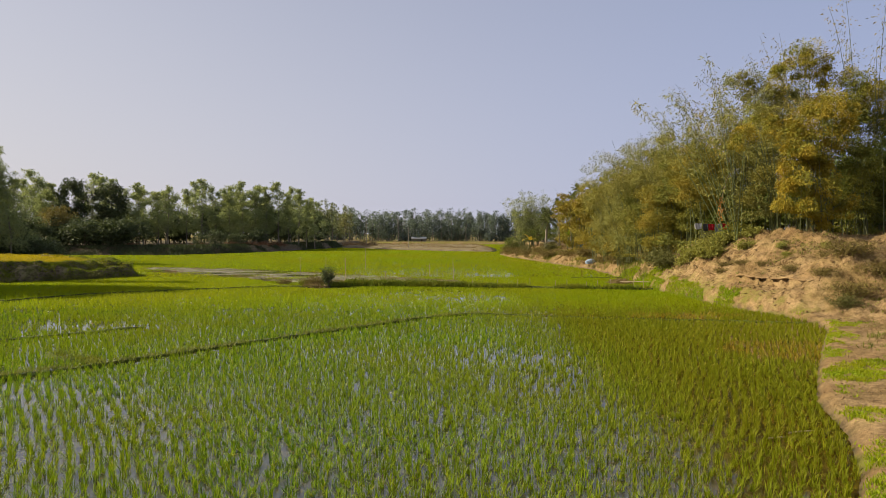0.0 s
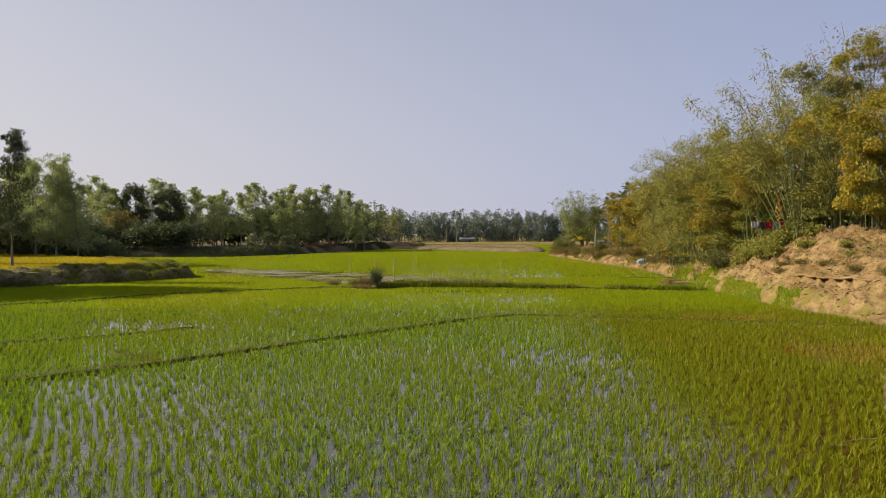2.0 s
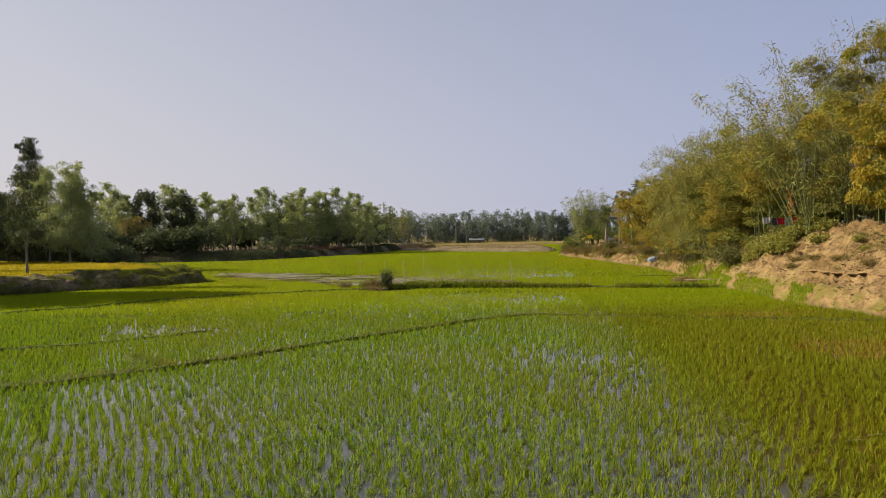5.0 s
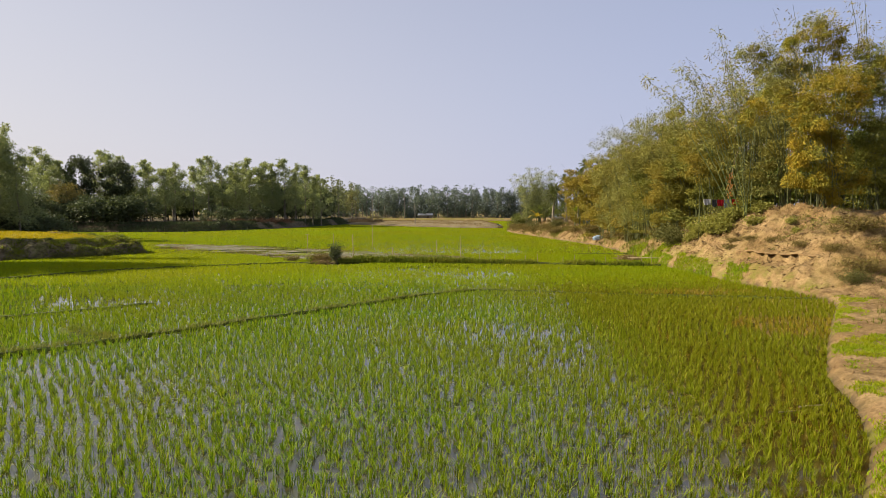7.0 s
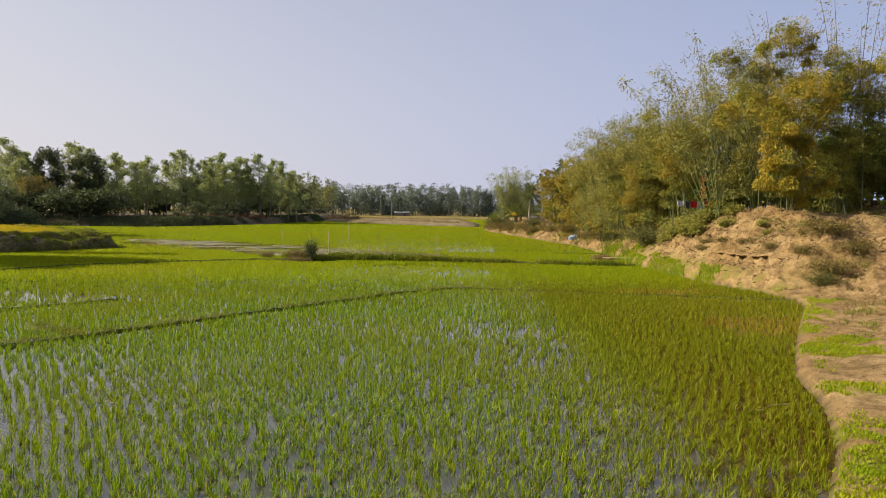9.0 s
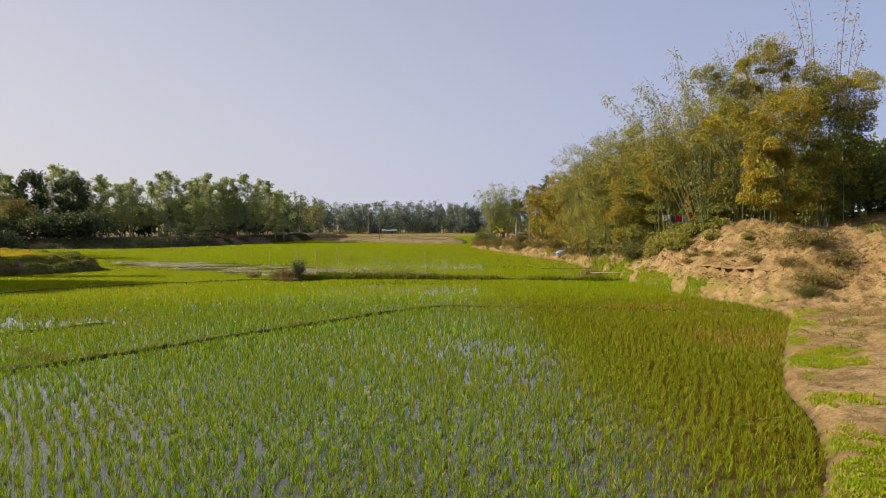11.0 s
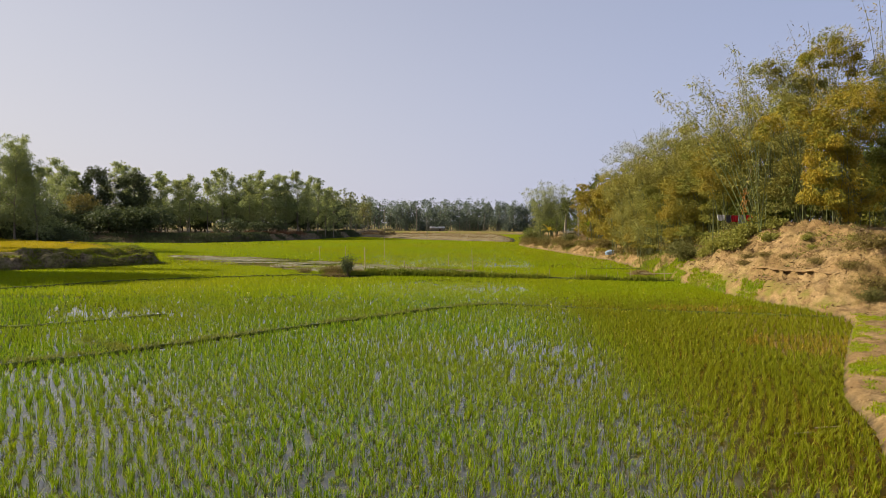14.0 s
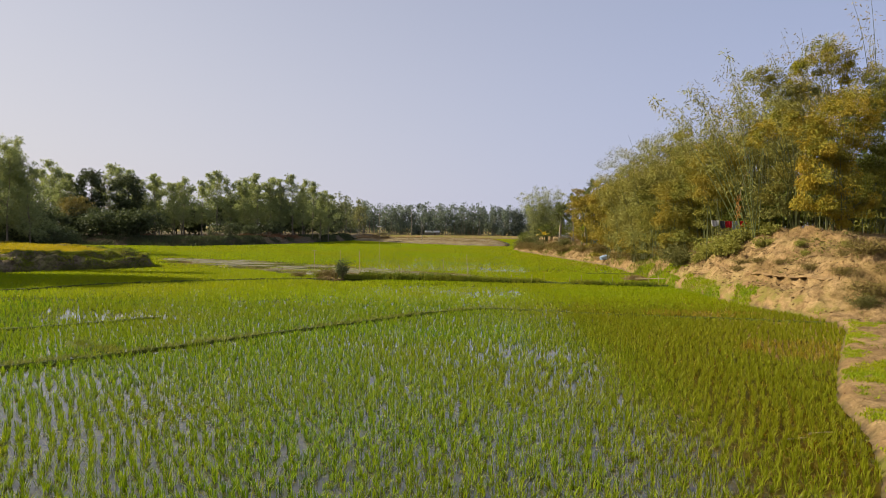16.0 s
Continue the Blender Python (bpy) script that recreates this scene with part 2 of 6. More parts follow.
def mix(t, fac, a, b, mode="MIX"):
    n = t.nodes.new("ShaderNodeMix")
    n.data_type, n.blend_type = "RGBA", mode
    for sock, v in ((0, fac), (6, a), (7, b)):
        if hasattr(v, "is_linked"):
            t.links.new(v, n.inputs[sock])
        else:
            n.inputs[sock].default_value = v if sock == 0 else (*v, 1)
    return n.outputs[2]


def noise_at(t, scale, detail=4.0, rough=0.6, coords="Object"):
    c = t.nodes.new("ShaderNodeTexCoord")
    n = add(t, "TexNoise", Scale=scale, Detail=detail, Roughness=rough)
    t.links.new(c.outputs[coords], n.inputs["Vector"])
    return n.outputs["Fac"]


def bump(t, source, strength, distance, bsdf):
    b = add(t, "Bump", Strength=strength, Distance=distance)
    t.links.new(source, b.inputs["Height"])
    t.links.new(b.outputs["Normal"], bsdf.inputs["Normal"])


def foliage(name, stops, glow=0.35, patch=None, scale=0.25, gloss=0.6, east=None, even=0.35):
    """Leaves that let light through; each leaf takes its own tone, patches drift towards a second colour."""
    m, t, p, out = nodes_of(name)
    g = t.nodes.new("ShaderNodeNewGeometry")
    mean = [sum(c[k] for _, c in stops) / len(stops) for k in range(3)]
    stops = [(pos, tuple(v + (m_ - v) * even for v, m_ in zip(c, mean))) for pos, c in stops]
    col = ramp(t, g.outputs["Random Per Island"], stops)
    if patch:
        f = ramp(t, noise_at(t, scale, 3.0), [(0.42, (0, 0, 0)), (0.62, (1, 1, 1))])
        col = mix(t, f, col, mix(t, 0.7, col, patch))
    if east:
        # eastward tint: olive plant tone, plus warm bounce and less sky reflection painted in
        c = t.nodes.new("ShaderNodeTexCoord")
        xyz = t.nodes.new("ShaderNodeSeparateXYZ")
        t.links.new(c.outputs["Object"], xyz.inputs[0])
        across = add(t, "MapRange", From_Min=1.5, From_Max=6.5, To_Max=0.65)
        t.links.new(xyz.outputs[0], across.inputs[0])
        col = mix(t, across.outputs[0], col, east)
    t.links.new(col, p.inputs["Base Color"])
    p.inputs["Roughness"].default_value = gloss
    p.inputs["Specular IOR Level"].default_value = 0.12
    tr = t.nodes.new("ShaderNodeBsdfTranslucent")
    t.links.new(mix(t, 0.5, col, (1.0, 0.95, 0.25), "MULTIPLY"), tr.inputs["Color"])
    ms = add(t, "MixShader", Fac=glow)
    t.links.new(p.outputs[0], ms.inputs[1])
    t.links.new(tr.outputs[0], ms.inputs[2])
    t.links.new(ms.outputs[0], out.inputs["Surface"])
    return m


def plain(name, a, b, scale=4.0, rough=0.8, relief=0.3, distance=0.02, metal=0.0):
    """Two tones broken up at two scales, with fine relief."""
    m, t, p, out = nodes_of(name)
    n1, n2 = noise_at(t, scale), noise_at(t, scale * 9, 3.0)
    col = mix(t, ramp(t, n1, [(0.35, (0, 0, 0)), (0.68, (1, 1, 1))]), a, b)
    col = mix(t, 0.35, col, ramp(t, n2, [(0.3, (0.45, 0.45, 0.45)), (0.7, (1, 1, 1))]), "MULTIPLY")
    t.links.new(col, p.inputs["Base Color"])
    p.inputs["Roughness"].default_value, p.inputs["Metallic"].default_value = rough, metal
    if rough > 0.85:
        p.inputs["Specular IOR Level"].default_value = 0.12
    bump(t, n2, relief, distance, p)
    return m


RICE = foliage("rice_leaf", [(0.0, (0.050, 0.112, 0.006)), (0.45, (0.142, 0.242, 0.006)), (0.85, (0.262, 0.374, 0.010)), (1.0, (0.375, 0.375, 0.026))],
               0.38, (0.2028, 0.234, 0.00468), 0.09, east=(0.172, 0.160, 0.0035), even=0.0)
RICE_FAR = foliage("dense_rice_leaf", [(0.0, (0.145, 0.218, 0.003)), (0.5, (0.228, 0.322, 0.004)), (1.0, (0.335, 0.392, 0.005))],
                   0.55, (0.2652, 0.2808, 0.00468), 0.06, even=0.88)
RICE_YELLOW = foliage("yellowing_rice_leaf", [(0.0, (0.1716, 0.1716, 0.0117)), (0.6, (0.2574, 0.2106, 0.0156)), (1.0, (0.312, 0.1872, 0.0234))], 0.45)
GRASS = foliage("bank_grass_leaf", [(0.0, (0.135, 0.215, 0.006)), (0.6, (0.245, 0.34, 0.008)), (1.0, (0.355, 0.38, 0.015))], 0.45, (0.31, 0.315, 0.009), 0.7)
GRASS_LUSH = foliage("lush_grass_leaf", [(0.0, (0.117, 0.2106, 0.00624)), (0.6, (0.2184, 0.3354, 0.0078)), (1.0, (0.3276, 0.3822, 0.0156))], 0.45, (0.2964, 0.3276, 0.00936), 0.5)
BUND_WEED = foliage("bund_weed_leaf", [(0.0, (0.078, 0.117, 0.01092)), (0.6, (0.1404, 0.1872, 0.01716)), (1.0, (0.234, 0.2574, 0.0312))], 0.4, (0.2184, 0.2106, 0.0234), 0.8)
STRAW = foliage("dry_grass_leaf", [(0.0, (0.1716, 0.1092, 0.0507)), (0.6, (0.2652, 0.1794, 0.0858)), (1.0, (0.1716, 0.1482, 0.0468))], 0.2)
MUSTARD = foliage("mustard_leaf", [(0.0, (0.28, 0.25, 0.008)), (0.5, (0.42, 0.335, 0.008)), (1.0, (0.52, 0.385, 0.012))], 0.4, (0.3744, 0.312, 0.00936), 0.12)
BAMBOO = foliage("bamboo_leaf", [(0.0, (0.056, 0.070, 0.012)), (0.5, (0.156, 0.164, 0.024)), (0.85, (0.315, 0.272, 0.040)), (1.0, (0.44, 0.31, 0.044))],
                 0.16, (0.2964, 0.2106, 0.0273), 0.45, even=0.72)
BAMBOO_GREEN = foliage("green_bamboo_leaf", [(0.0, (0.0468, 0.0702, 0.01716)), (0.5, (0.126, 0.152, 0.027)), (0.85, (0.240, 0.250, 0.047)), (1.0, (0.3588, 0.3198, 0.0741))],
                       0.17, (0.234, 0.195, 0.0273), 0.45, even=0.72)
BAMBOO_PALE = foliage("pale_olive_bamboo_leaf", [(0.0, (0.078, 0.1014, 0.0312)), (0.5, (0.178, 0.196, 0.050)), (0.85, (0.298, 0.296, 0.082)), (1.0, (0.39, 0.351, 0.1092))],
                      0.22, (0.2574, 0.2184, 0.039), 0.45, even=0.6)
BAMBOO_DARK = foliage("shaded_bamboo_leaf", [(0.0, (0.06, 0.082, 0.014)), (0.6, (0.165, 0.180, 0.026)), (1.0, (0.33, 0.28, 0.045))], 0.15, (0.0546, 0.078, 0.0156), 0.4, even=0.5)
BAMBOO_YELLOW = foliage("yellowing_bamboo_leaf", [(0.0, (0.1053, 0.1053, 0.01248)), (0.5, (0.305, 0.228, 0.020)), (1.0, (0.51, 0.335, 0.031))], 0.17, (0.1248, 0.156, 0.0234), 1.0, even=0.72)
BAMBOO_GOLD = foliage("golden_olive_bamboo_leaf", [(0.0, (0.1092, 0.117, 0.01716)), (0.5, (0.300, 0.252, 0.027)), (1.0, (0.50, 0.365, 0.040))], 0.17, (0.1404, 0.1794, 0.0273), 0.6, even=0.6)
# dark leaf green with some blue mixed in to suggest haze
BROADLEAF = foliage("dark_tree_leaf", [(0.0, (0.040, 0.056, 0.026)), (0.6, (0.080, 0.103, 0.044)), (1.0, (0.140, 0.165, 0.070))], 0.25, (0.0468, 0.0507, 0.0273), 0.3)
MANGO_LEAF = foliage("glossy_tree_leaf", [(0.0, (0.0468, 0.0702, 0.0156)), (0.6, (0.1014, 0.1326, 0.0273)), (1.0, (0.1716, 0.2028, 0.0468))], 0.3, (0.1248, 0.1248, 0.0234), 0.4)
TALL_LEAF = foliage("pale_tree_leaf", [(0.0, (0.15, 0.198, 0.090)), (0.6, (0.27, 0.322, 0.148)), (1.0, (0.395, 0.42, 0.215))], 0.48, (0.245, 0.262, 0.10), 0.2, even=0.5)
BROWN_LEAF = foliage("bronze_tree_leaf", [(0.0, (0.156, 0.1326, 0.039)), (1.0, (0.2808, 0.2262, 0.0702))], 0.35)
# distance haze is painted into the next two leaf colours, greyer and bluer
FAR_HAZE_LEAF = foliage("hazed_far_leaf", [(0.0, (0.0858, 0.1108, 0.103)), (1.0, (0.1232, 0.1482, 0.1342))], 0.5, (0.1482, 0.1833, 0.1482), 0.05, even=0.8)
MID_HAZE_LEAF = foliage("hazy_olive_tree_leaf", [(0.0, (0.1248, 0.1482, 0.078)), (1.0, (0.195, 0.2184, 0.117))], 0.5, (0.2106, 0.2028, 0.0936), 0.06, even=0.8)
BUSH_LEAF = foliage("scrub_leaf", [(0.0, (0.0624, 0.0702, 0.0195)), (0.6, (0.117, 0.1209, 0.0351)), (1.0, (0.1872, 0.1638, 0.0546))], 0.25)
WEED_LEAF = foliage("weed_leaf", [(0.0, (0.1404, 0.156, 0.0312)), (0.6, (0.2496, 0.2496, 0.0546)), (1.0, (0.3432, 0.312, 0.0858))], 0.4)
DRY_SCRUB = foliage("dry_scrub_leaf", [(0.0, (0.0936, 0.0663, 0.0234)), (0.6, (0.1716, 0.1248, 0.0468)), (1.0, (0.2028, 0.1794, 0.039))], 0.25)
PALM_LEAF = foliage("palm_leaf", [(0.0, (0.0858, 0.1092, 0.0312)), (1.0, (0.1716, 0.1872, 0.0546))], 0.25)
BANANA_LEAF = foliage("banana_leaf", [(0.0, (0.1248, 0.1716, 0.0156)), (1.0, (0.1872, 0.2184, 0.0234))], 0.4)
BANANA_DRY = foliage("yellow_banana_leaf", [(0.0, (0.39, 0.2808, 0.0234)), (1.0, (0.429, 0.3276, 0.039))], 0.35)
BARK = plain("grey_bark", (0.156, 0.1326, 0.1014), (0.2652, 0.234, 0.1872), 3.0, 0.9, 0.5, 0.03)
BARK_DARK = plain("brown_bark", (0.0702, 0.0546, 0.039), (0.1326, 0.1014, 0.0702), 3.0, 0.9, 0.5, 0.03)
CULM = plain("bamboo_stem", (0.0546, 0.0741, 0.0156), (0.1092, 0.1092, 0.0312), 2.0, 0.5, 0.1)
CULM_PALE = plain("pale_bamboo_stem", (0.1014, 0.1326, 0.039), (0.1872, 0.2106, 0.078), 2.0, 0.4, 0.1)
CULM_DRY = plain("dry_bamboo_stem", (0.2808, 0.2106, 0.1014), (0.351, 0.2808, 0.156), 2.0, 0.6, 0.1)


def ground_material():
    m, t, p, out = nodes_of("earth")
    c = t.nodes.new("ShaderNodeAttribute")
    c.attribute_name = "cover"
    sep = t.nodes.new("ShaderNodeSeparateColor")
    t.links.new(c.outputs["Color"], sep.inputs[0])
    big, mid, fine = noise_at(t, 0.35), noise_at(t, 2.2, 6.0, 0.7), noise_at(t, 14.0, 4.0, 0.7)
    soil = mix(t, ramp(t, big, [(0.36, (0, 0, 0)), (0.62, (1, 1, 1))]), (0.2808, 0.1755, 0.07644), (0.3744, 0.2558, 0.1248))
    soil = mix(t, ramp(t, mid, [(0.42, (0, 0, 0)), (0.64, (1, 1, 1))]), soil, (0.1482, 0.0897, 0.039))
    soil = mix(t, 0.75, soil, ramp(t, fine, [(0.3, (0.42, 0.40, 0.37)), (0.62, (1, 1, 1))]), "MULTIPLY")
    green = mix(t, ramp(t, mid, [(0.40, (0, 0, 0)), (0.62, (1, 1, 1))]), (0.1014, 0.117, 0.0117), (0.1716, 0.1794, 0.0234))
    mud = mix(t, mid, (0.0585, 0.0429, 0.0234), (0.0936, 0.0702, 0.039))
    patch = add(t, "Math")
    patch.operation = "MULTIPLY"
    t.links.new(sep.outputs[1], patch.inputs[0])
    t.links.new(ramp(t, noise_at(t, 0.9, 5.0, 0.65), [(0.45, (0.05, 0.05, 0.05)), (0.58, (1, 1, 1))]), patch.inputs[1])
    # loam tones: dark mottled earth, deepened to include shade
    soil = mix(t, sep.outputs[2], soil, mix(t, ramp(t, mid, [(0.42, (0, 0, 0)), (0.62, (1, 1, 1))]), (0.0702, 0.05148, 0.02808), (0.234, 0.1794, 0.1131)))
    col = mix(t, sep.outputs[0], mud, soil)
    col = mix(t, patch.outputs[0], col, green)
    col = mix(t, c.outputs["Alpha"], col, mix(t, ramp(t, noise_at(t, 0.8, 5.0, 0.7), [(0.40, (0, 0, 0)), (0.60, (1, 1, 1))]), (0.095, 0.088, 0.045), (0.225, 0.208, 0.145)))
    t.links.new(col, p.inputs["Base Color"])
    p.inputs["Roughness"].default_value = 0.95
    p.inputs["Specular IOR Level"].default_value = 0.15
    both = add(t, "Math")
    both.operation = "ADD"
    t.links.new(mid, both.inputs[0])
    t.links.new(fine, both.inputs[1])
    bump(t, both.outputs[0], 0.85, 0.09, p)
    return m


def water_material():
    m, t, p, out = nodes_of("muddy_water")
    silt = noise_at(t, 0.22, 4.0)
    col = mix(t, ramp(t, silt, [(0.36, (0, 0, 0)), (0.64, (1, 1, 1))]), (0.050, 0.047, 0.016), (0.078, 0.073, 0.029))
    col = mix(t, ramp(t, noise_at(t, 3.0, 5.0, 0.7), [(0.40, (0, 0, 0)), (0.75, (1, 1, 1))]), col, (0.036, 0.032, 0.011))
    # brown tint eastwards paints in the bank trees' reflection on the water
    c = t.nodes.new("ShaderNodeTexCoord")
    xyz = t.nodes.new("ShaderNodeSeparateXYZ")
    t.links.new(c.outputs["Object"], xyz.inputs[0])
    across = add(t, "MapRange", From_Min=1.0, From_Max=7.0)
    t.links.new(xyz.outputs[0], across.inputs[0])
    col = mix(t, across.outputs[0], col, (0.080, 0.050, 0.005))
    t.links.new(col, p.inputs["Base Color"])
    p.inputs["IOR"].default_value = 1.85
    p.inputs["Roughness"].default_value = 0.03
    p.inputs["Specular IOR Level"].default_value = 0.5
    p.inputs["Subsurface Weight"].default_value = 1.0
    p.inputs["Subsurface Radius"].default_value = (1.0, 0.8, 0.5)
    p.inputs["Subsurface Scale"].default_value = 0.08
    bump(t, noise_at(t, 2.5, 2.0), 0.05, 0.02, p)
    return m


EARTH, WATER = ground_material(), water_material()


# ---- ground and water ----
def spaced(*runs):
    """Grid lines: (from, to, step) runs, joined."""
    out = [np.arange(a, b - step * 0.25, step) for a, b, step in runs]
    return np.concatenate(out + [[runs[-1][1]]])


gx = spaced((-3000, -400, 260), (-400, -110, 14), (-110, -48, 1.6), (-48, -26, 0.4), (-26, 4, 1.5), (4, 9, 0.25), (9, 27, 0.2), (27, 60, 1.2),
            (60, 200, 7), (200, 600, 50), (600, 3000, 300))
gy = spaced((-1500, -60, 180), (-60, 0, 6), (0, 8, 0.4), (8, 24, 0.25), (24, 50, 0.22), (50, 62, 0.35), (62, 130, 1.2), (130, 250, 3.0), (250, 600, 35),
            (600, 3600, 300))
GX, GY = np.meshgrid(gx, gy)
GZ = ground_height(GX, GY)


def on_ground(x, y):
    """The height of the built ground sheet."""
    i = np.clip(np.searchsorted(gx, x) - 1, 0, len(gx) - 2)
    j = np.clip(np.searchsorted(gy, y) - 1, 0, len(gy) - 2)
    u, v = (x - gx[i]) / (gx[i + 1] - gx[i]), (y - gy[j]) / (gy[j + 1] - gy[j])
    return (GZ[j, i] * (1 - u) + GZ[j, i + 1] * u) * (1 - v) + (GZ[j + 1, i] * (1 - u) + GZ[j + 1, i + 1] * u) * v


ground = part("ground", grid_mesh("ground", gx, gy, ground_height), EARTH)
tagged(ground, "dry brown earth banks and muddy paddy ground with patchy grass", "ground", kind="structure")
me = ground.data
co = np.empty(len(me.vertices) * 3, np.float32)
me.vertices.foreach_get("co", co)
co = co.reshape(-1, 3)
vx, vy, vz = co[:, 0].astype(float), co[:, 1].astype(float), co[:, 2]
depth = bank_depth(vx, vy)
dry = np.clip((vz - 0.0) / 0.12, 0, 1)
plot_depth = signed(vx, vy, PLOT)
dry = np.where(inside(vx, vy, POND), 0.7, dry)
# wood bank set close to the mud tone, dark in place of tree shade
dry = np.where((vy > 100) & (vx < -28) & (vy < 236), 0.12 + 0.6 * smooth(-46, -40, vx), dry)
lush = np.where((depth > -0.2) & (vy < 29), 0.06 + 0.7 * shore_grass(vx, vy), 0.0)
lush = np.where((depth > -0.2) & (vy >= 29), 0.45 * smooth(1.6, 0.3, depth) * (vy < 62) + 0.12, lush)
lush = np.where(plot_depth > -0.3, 0.45, lush)
lush = np.where((vy > 100) & (vz > 0) & (depth < 0), 0.12, lush)
lush = np.where(vy > 236, 1.0, lush)
lush = np.where((signed(vx, vy, SPIT) > 1), 0.30, lush)
# plot and wood bank take the loam tones that carry some shade
shaded_loam = np.where((plot_depth > -0.3) | ((vy > 100) & (vx < -28) & (vy < 236)), 1.0, 0.0)
att = me.attributes.new("cover", "FLOAT_COLOR", "POINT")
att.data.foreach_set("color", np.stack([dry, np.clip(lush, 0, 1), shaded_loam, np.maximum(smooth(-0.9, 0.9, signed(vx, vy, POND) + 3.0 * fbm(vx * 0.25, vy * 0.5, 3)), 0.5 * smooth(-1, 3, signed(vx, vy, SPIT) + 6 * fbm(vx * 0.1, vy * 0.2, 3)))], -1).astype(np.float32).ravel())

bm = bmesh.new()
bmesh.ops.create_cube(bm, size=1.0, matrix=Matrix.Translation((-35.0, 119.0, -0.045)) @ Matrix.Diagonal((190.0, 234.0, 0.09, 1)))
water = part("water", bm, WATER)
tagged(water, "shallow still muddy water in the flooded paddy", "water", kind="structure")


# ---- bunds between the fields ----
def bund_mesh(name, pts, half, high, seed):
    r = np.random.default_rng(seed)
    pts = np.array(pts, float)
    seg = np.hypot(*np.diff(pts, axis=0).T)
    s = np.concatenate([[0], np.cumsum(seg)])
    q = np.arange(0, s[-1], 0.16)
    x, y = np.interp(q, s, pts[:, 0]), np.interp(q, s, pts[:, 1])
    tx, ty = np.gradient(x), np.gradient(y)
    n = np.hypot(tx, ty)
    nx, ny = -ty / n, tx / n
    wob = fbm(q * 0.35, q * 0 + seed, 3) * 0.5
    prof = np.array([(-1.0, -0.12), (-0.75, 0.45), (-0.4, 0.95), (0.1, 1.0), (0.5, 0.85), (0.8, 0.4), (1.0, -0.12)])
    rows = []
    for a, b in prof:
        jag = r.normal(0, 0.05, len(q))
        w = half * (0.8 + 0.5 * fbm(q * 0.8 + 3, q * 0 + seed + a * 7, 3)) * a + wob + jag * 0.4
        h = high * b * (1 + 0.9 * fbm(q * 1.3, q * 0 + a * 3 + seed, 3)) + jag * 0.35 * (b > 0)
        rows.append(np.stack([x + nx * w, y + ny * w, h], -1))
    v = np.stack(rows, 1)
    k, c = v.shape[1], len(q)
    idx = np.arange(c * k).reshape(c, k)
    f = np.stack([idx[:-1, :-1], idx[:-1, 1:], idx[1:, 1:], idx[1:, :-1]], -1).reshape(-1)
    return shade(mesh_of(name, v.reshape(-1, 3), f, np.full((c - 1) * (k - 1), 4)))


BUND_SOIL = plain("bund_soil", (0.039, 0.0468, 0.00936), (0.0936, 0.117, 0.0156), 1.5, 0.95, 0.6, 0.05)
for i, (key, half, high) in enumerate([("long", 0.10, 0.07), ("long_end", 0.07, 0.04), ("short", 0.12, 0.06), ("spur", 0.22, 0.08), ("west", 0.2, 0.10), ("cross", 0.24, 0.16), ("far", 0.16, 0.09)]):
    tagged(part("bund", bund_mesh("bund", BUNDS[key], half, high, i + 1), BUND_SOIL), "low earth bund with grass between paddy fields", "bund", "paddy bunds", "structure")


# ---- blades ----
def blades(base, height, lean, width, r, bend=True):
    """Grass or rice blades as arrays: tapered, bent once. Returns verts, flat corners, corner counts."""
    n = len(base)
    ang = r.uniform(0, 2 * np.pi, n)
    out = np.stack([np.cos(ang), np.sin(ang), np.zeros(n)], -1)
    side = np.stack([-np.sin(ang), np.cos(ang), np.zeros(n)], -1)
    turn = r.uniform(-1, 1, n)[:, None]
    side = unit(side + out * turn)
    up = np.array([0, 0, 1.0])
    mid = base + up * (height * 0.55)[:, None] + out * (lean * 0.32)[:, None]
    tip = base + up * height[:, None] + out * lean[:, None]
    w = (width / 2)[:, None]
    if bend:
        v = np.stack([base - side * w * 0.7, base + side * w * 0.7, mid + side * w, mid - side * w, tip], 1)
        i = np.arange(n)[:, None] * 5
        f = np.concatenate([i + [[0, 1, 2, 3]], i + [[3, 2, 4]]], 1).ravel()
        c = np.tile([4, 3], n)
    else:
        v = np.stack([base - side * w, base + side * w, tip], 1)
        f, c = np.arange(3 * n), np.full(n, 3)
    return v.reshape(-1, 3), f, c


def lattice(x0, x1, y0, y1, step, angle, jitter, r, along=None):
    """Planted hills: a turned square lattice over a box, with a slow drift of the rows."""
    a = radians(angle)
    R = math.hypot(x1 - x0, y1 - y0) / 2 + 1
    g = np.arange(-R, R, step)
    u, v = np.meshgrid(g, np.arange(-R, R, along or step))
    u, v = u.ravel(), v.ravel()
    u = u + 1.1 * fbm(u * 0.12, v * 0.12, 3) + r.normal(0, jitter, len(u))
    v = v + 1.1 * fbm(u * 0.12 + 40, v * 0.12, 3) + r.normal(0, jitter, len(v))
    x = (x0 + x1) / 2 + u * math.cos(a) - v * math.sin(a)
    y = (y0 + y1) / 2 + u * math.sin(a) + v * math.cos(a)
    k = (x > x0) & (x < x1) & (y > y0) & (y < y1)
    return x[k], y[k]


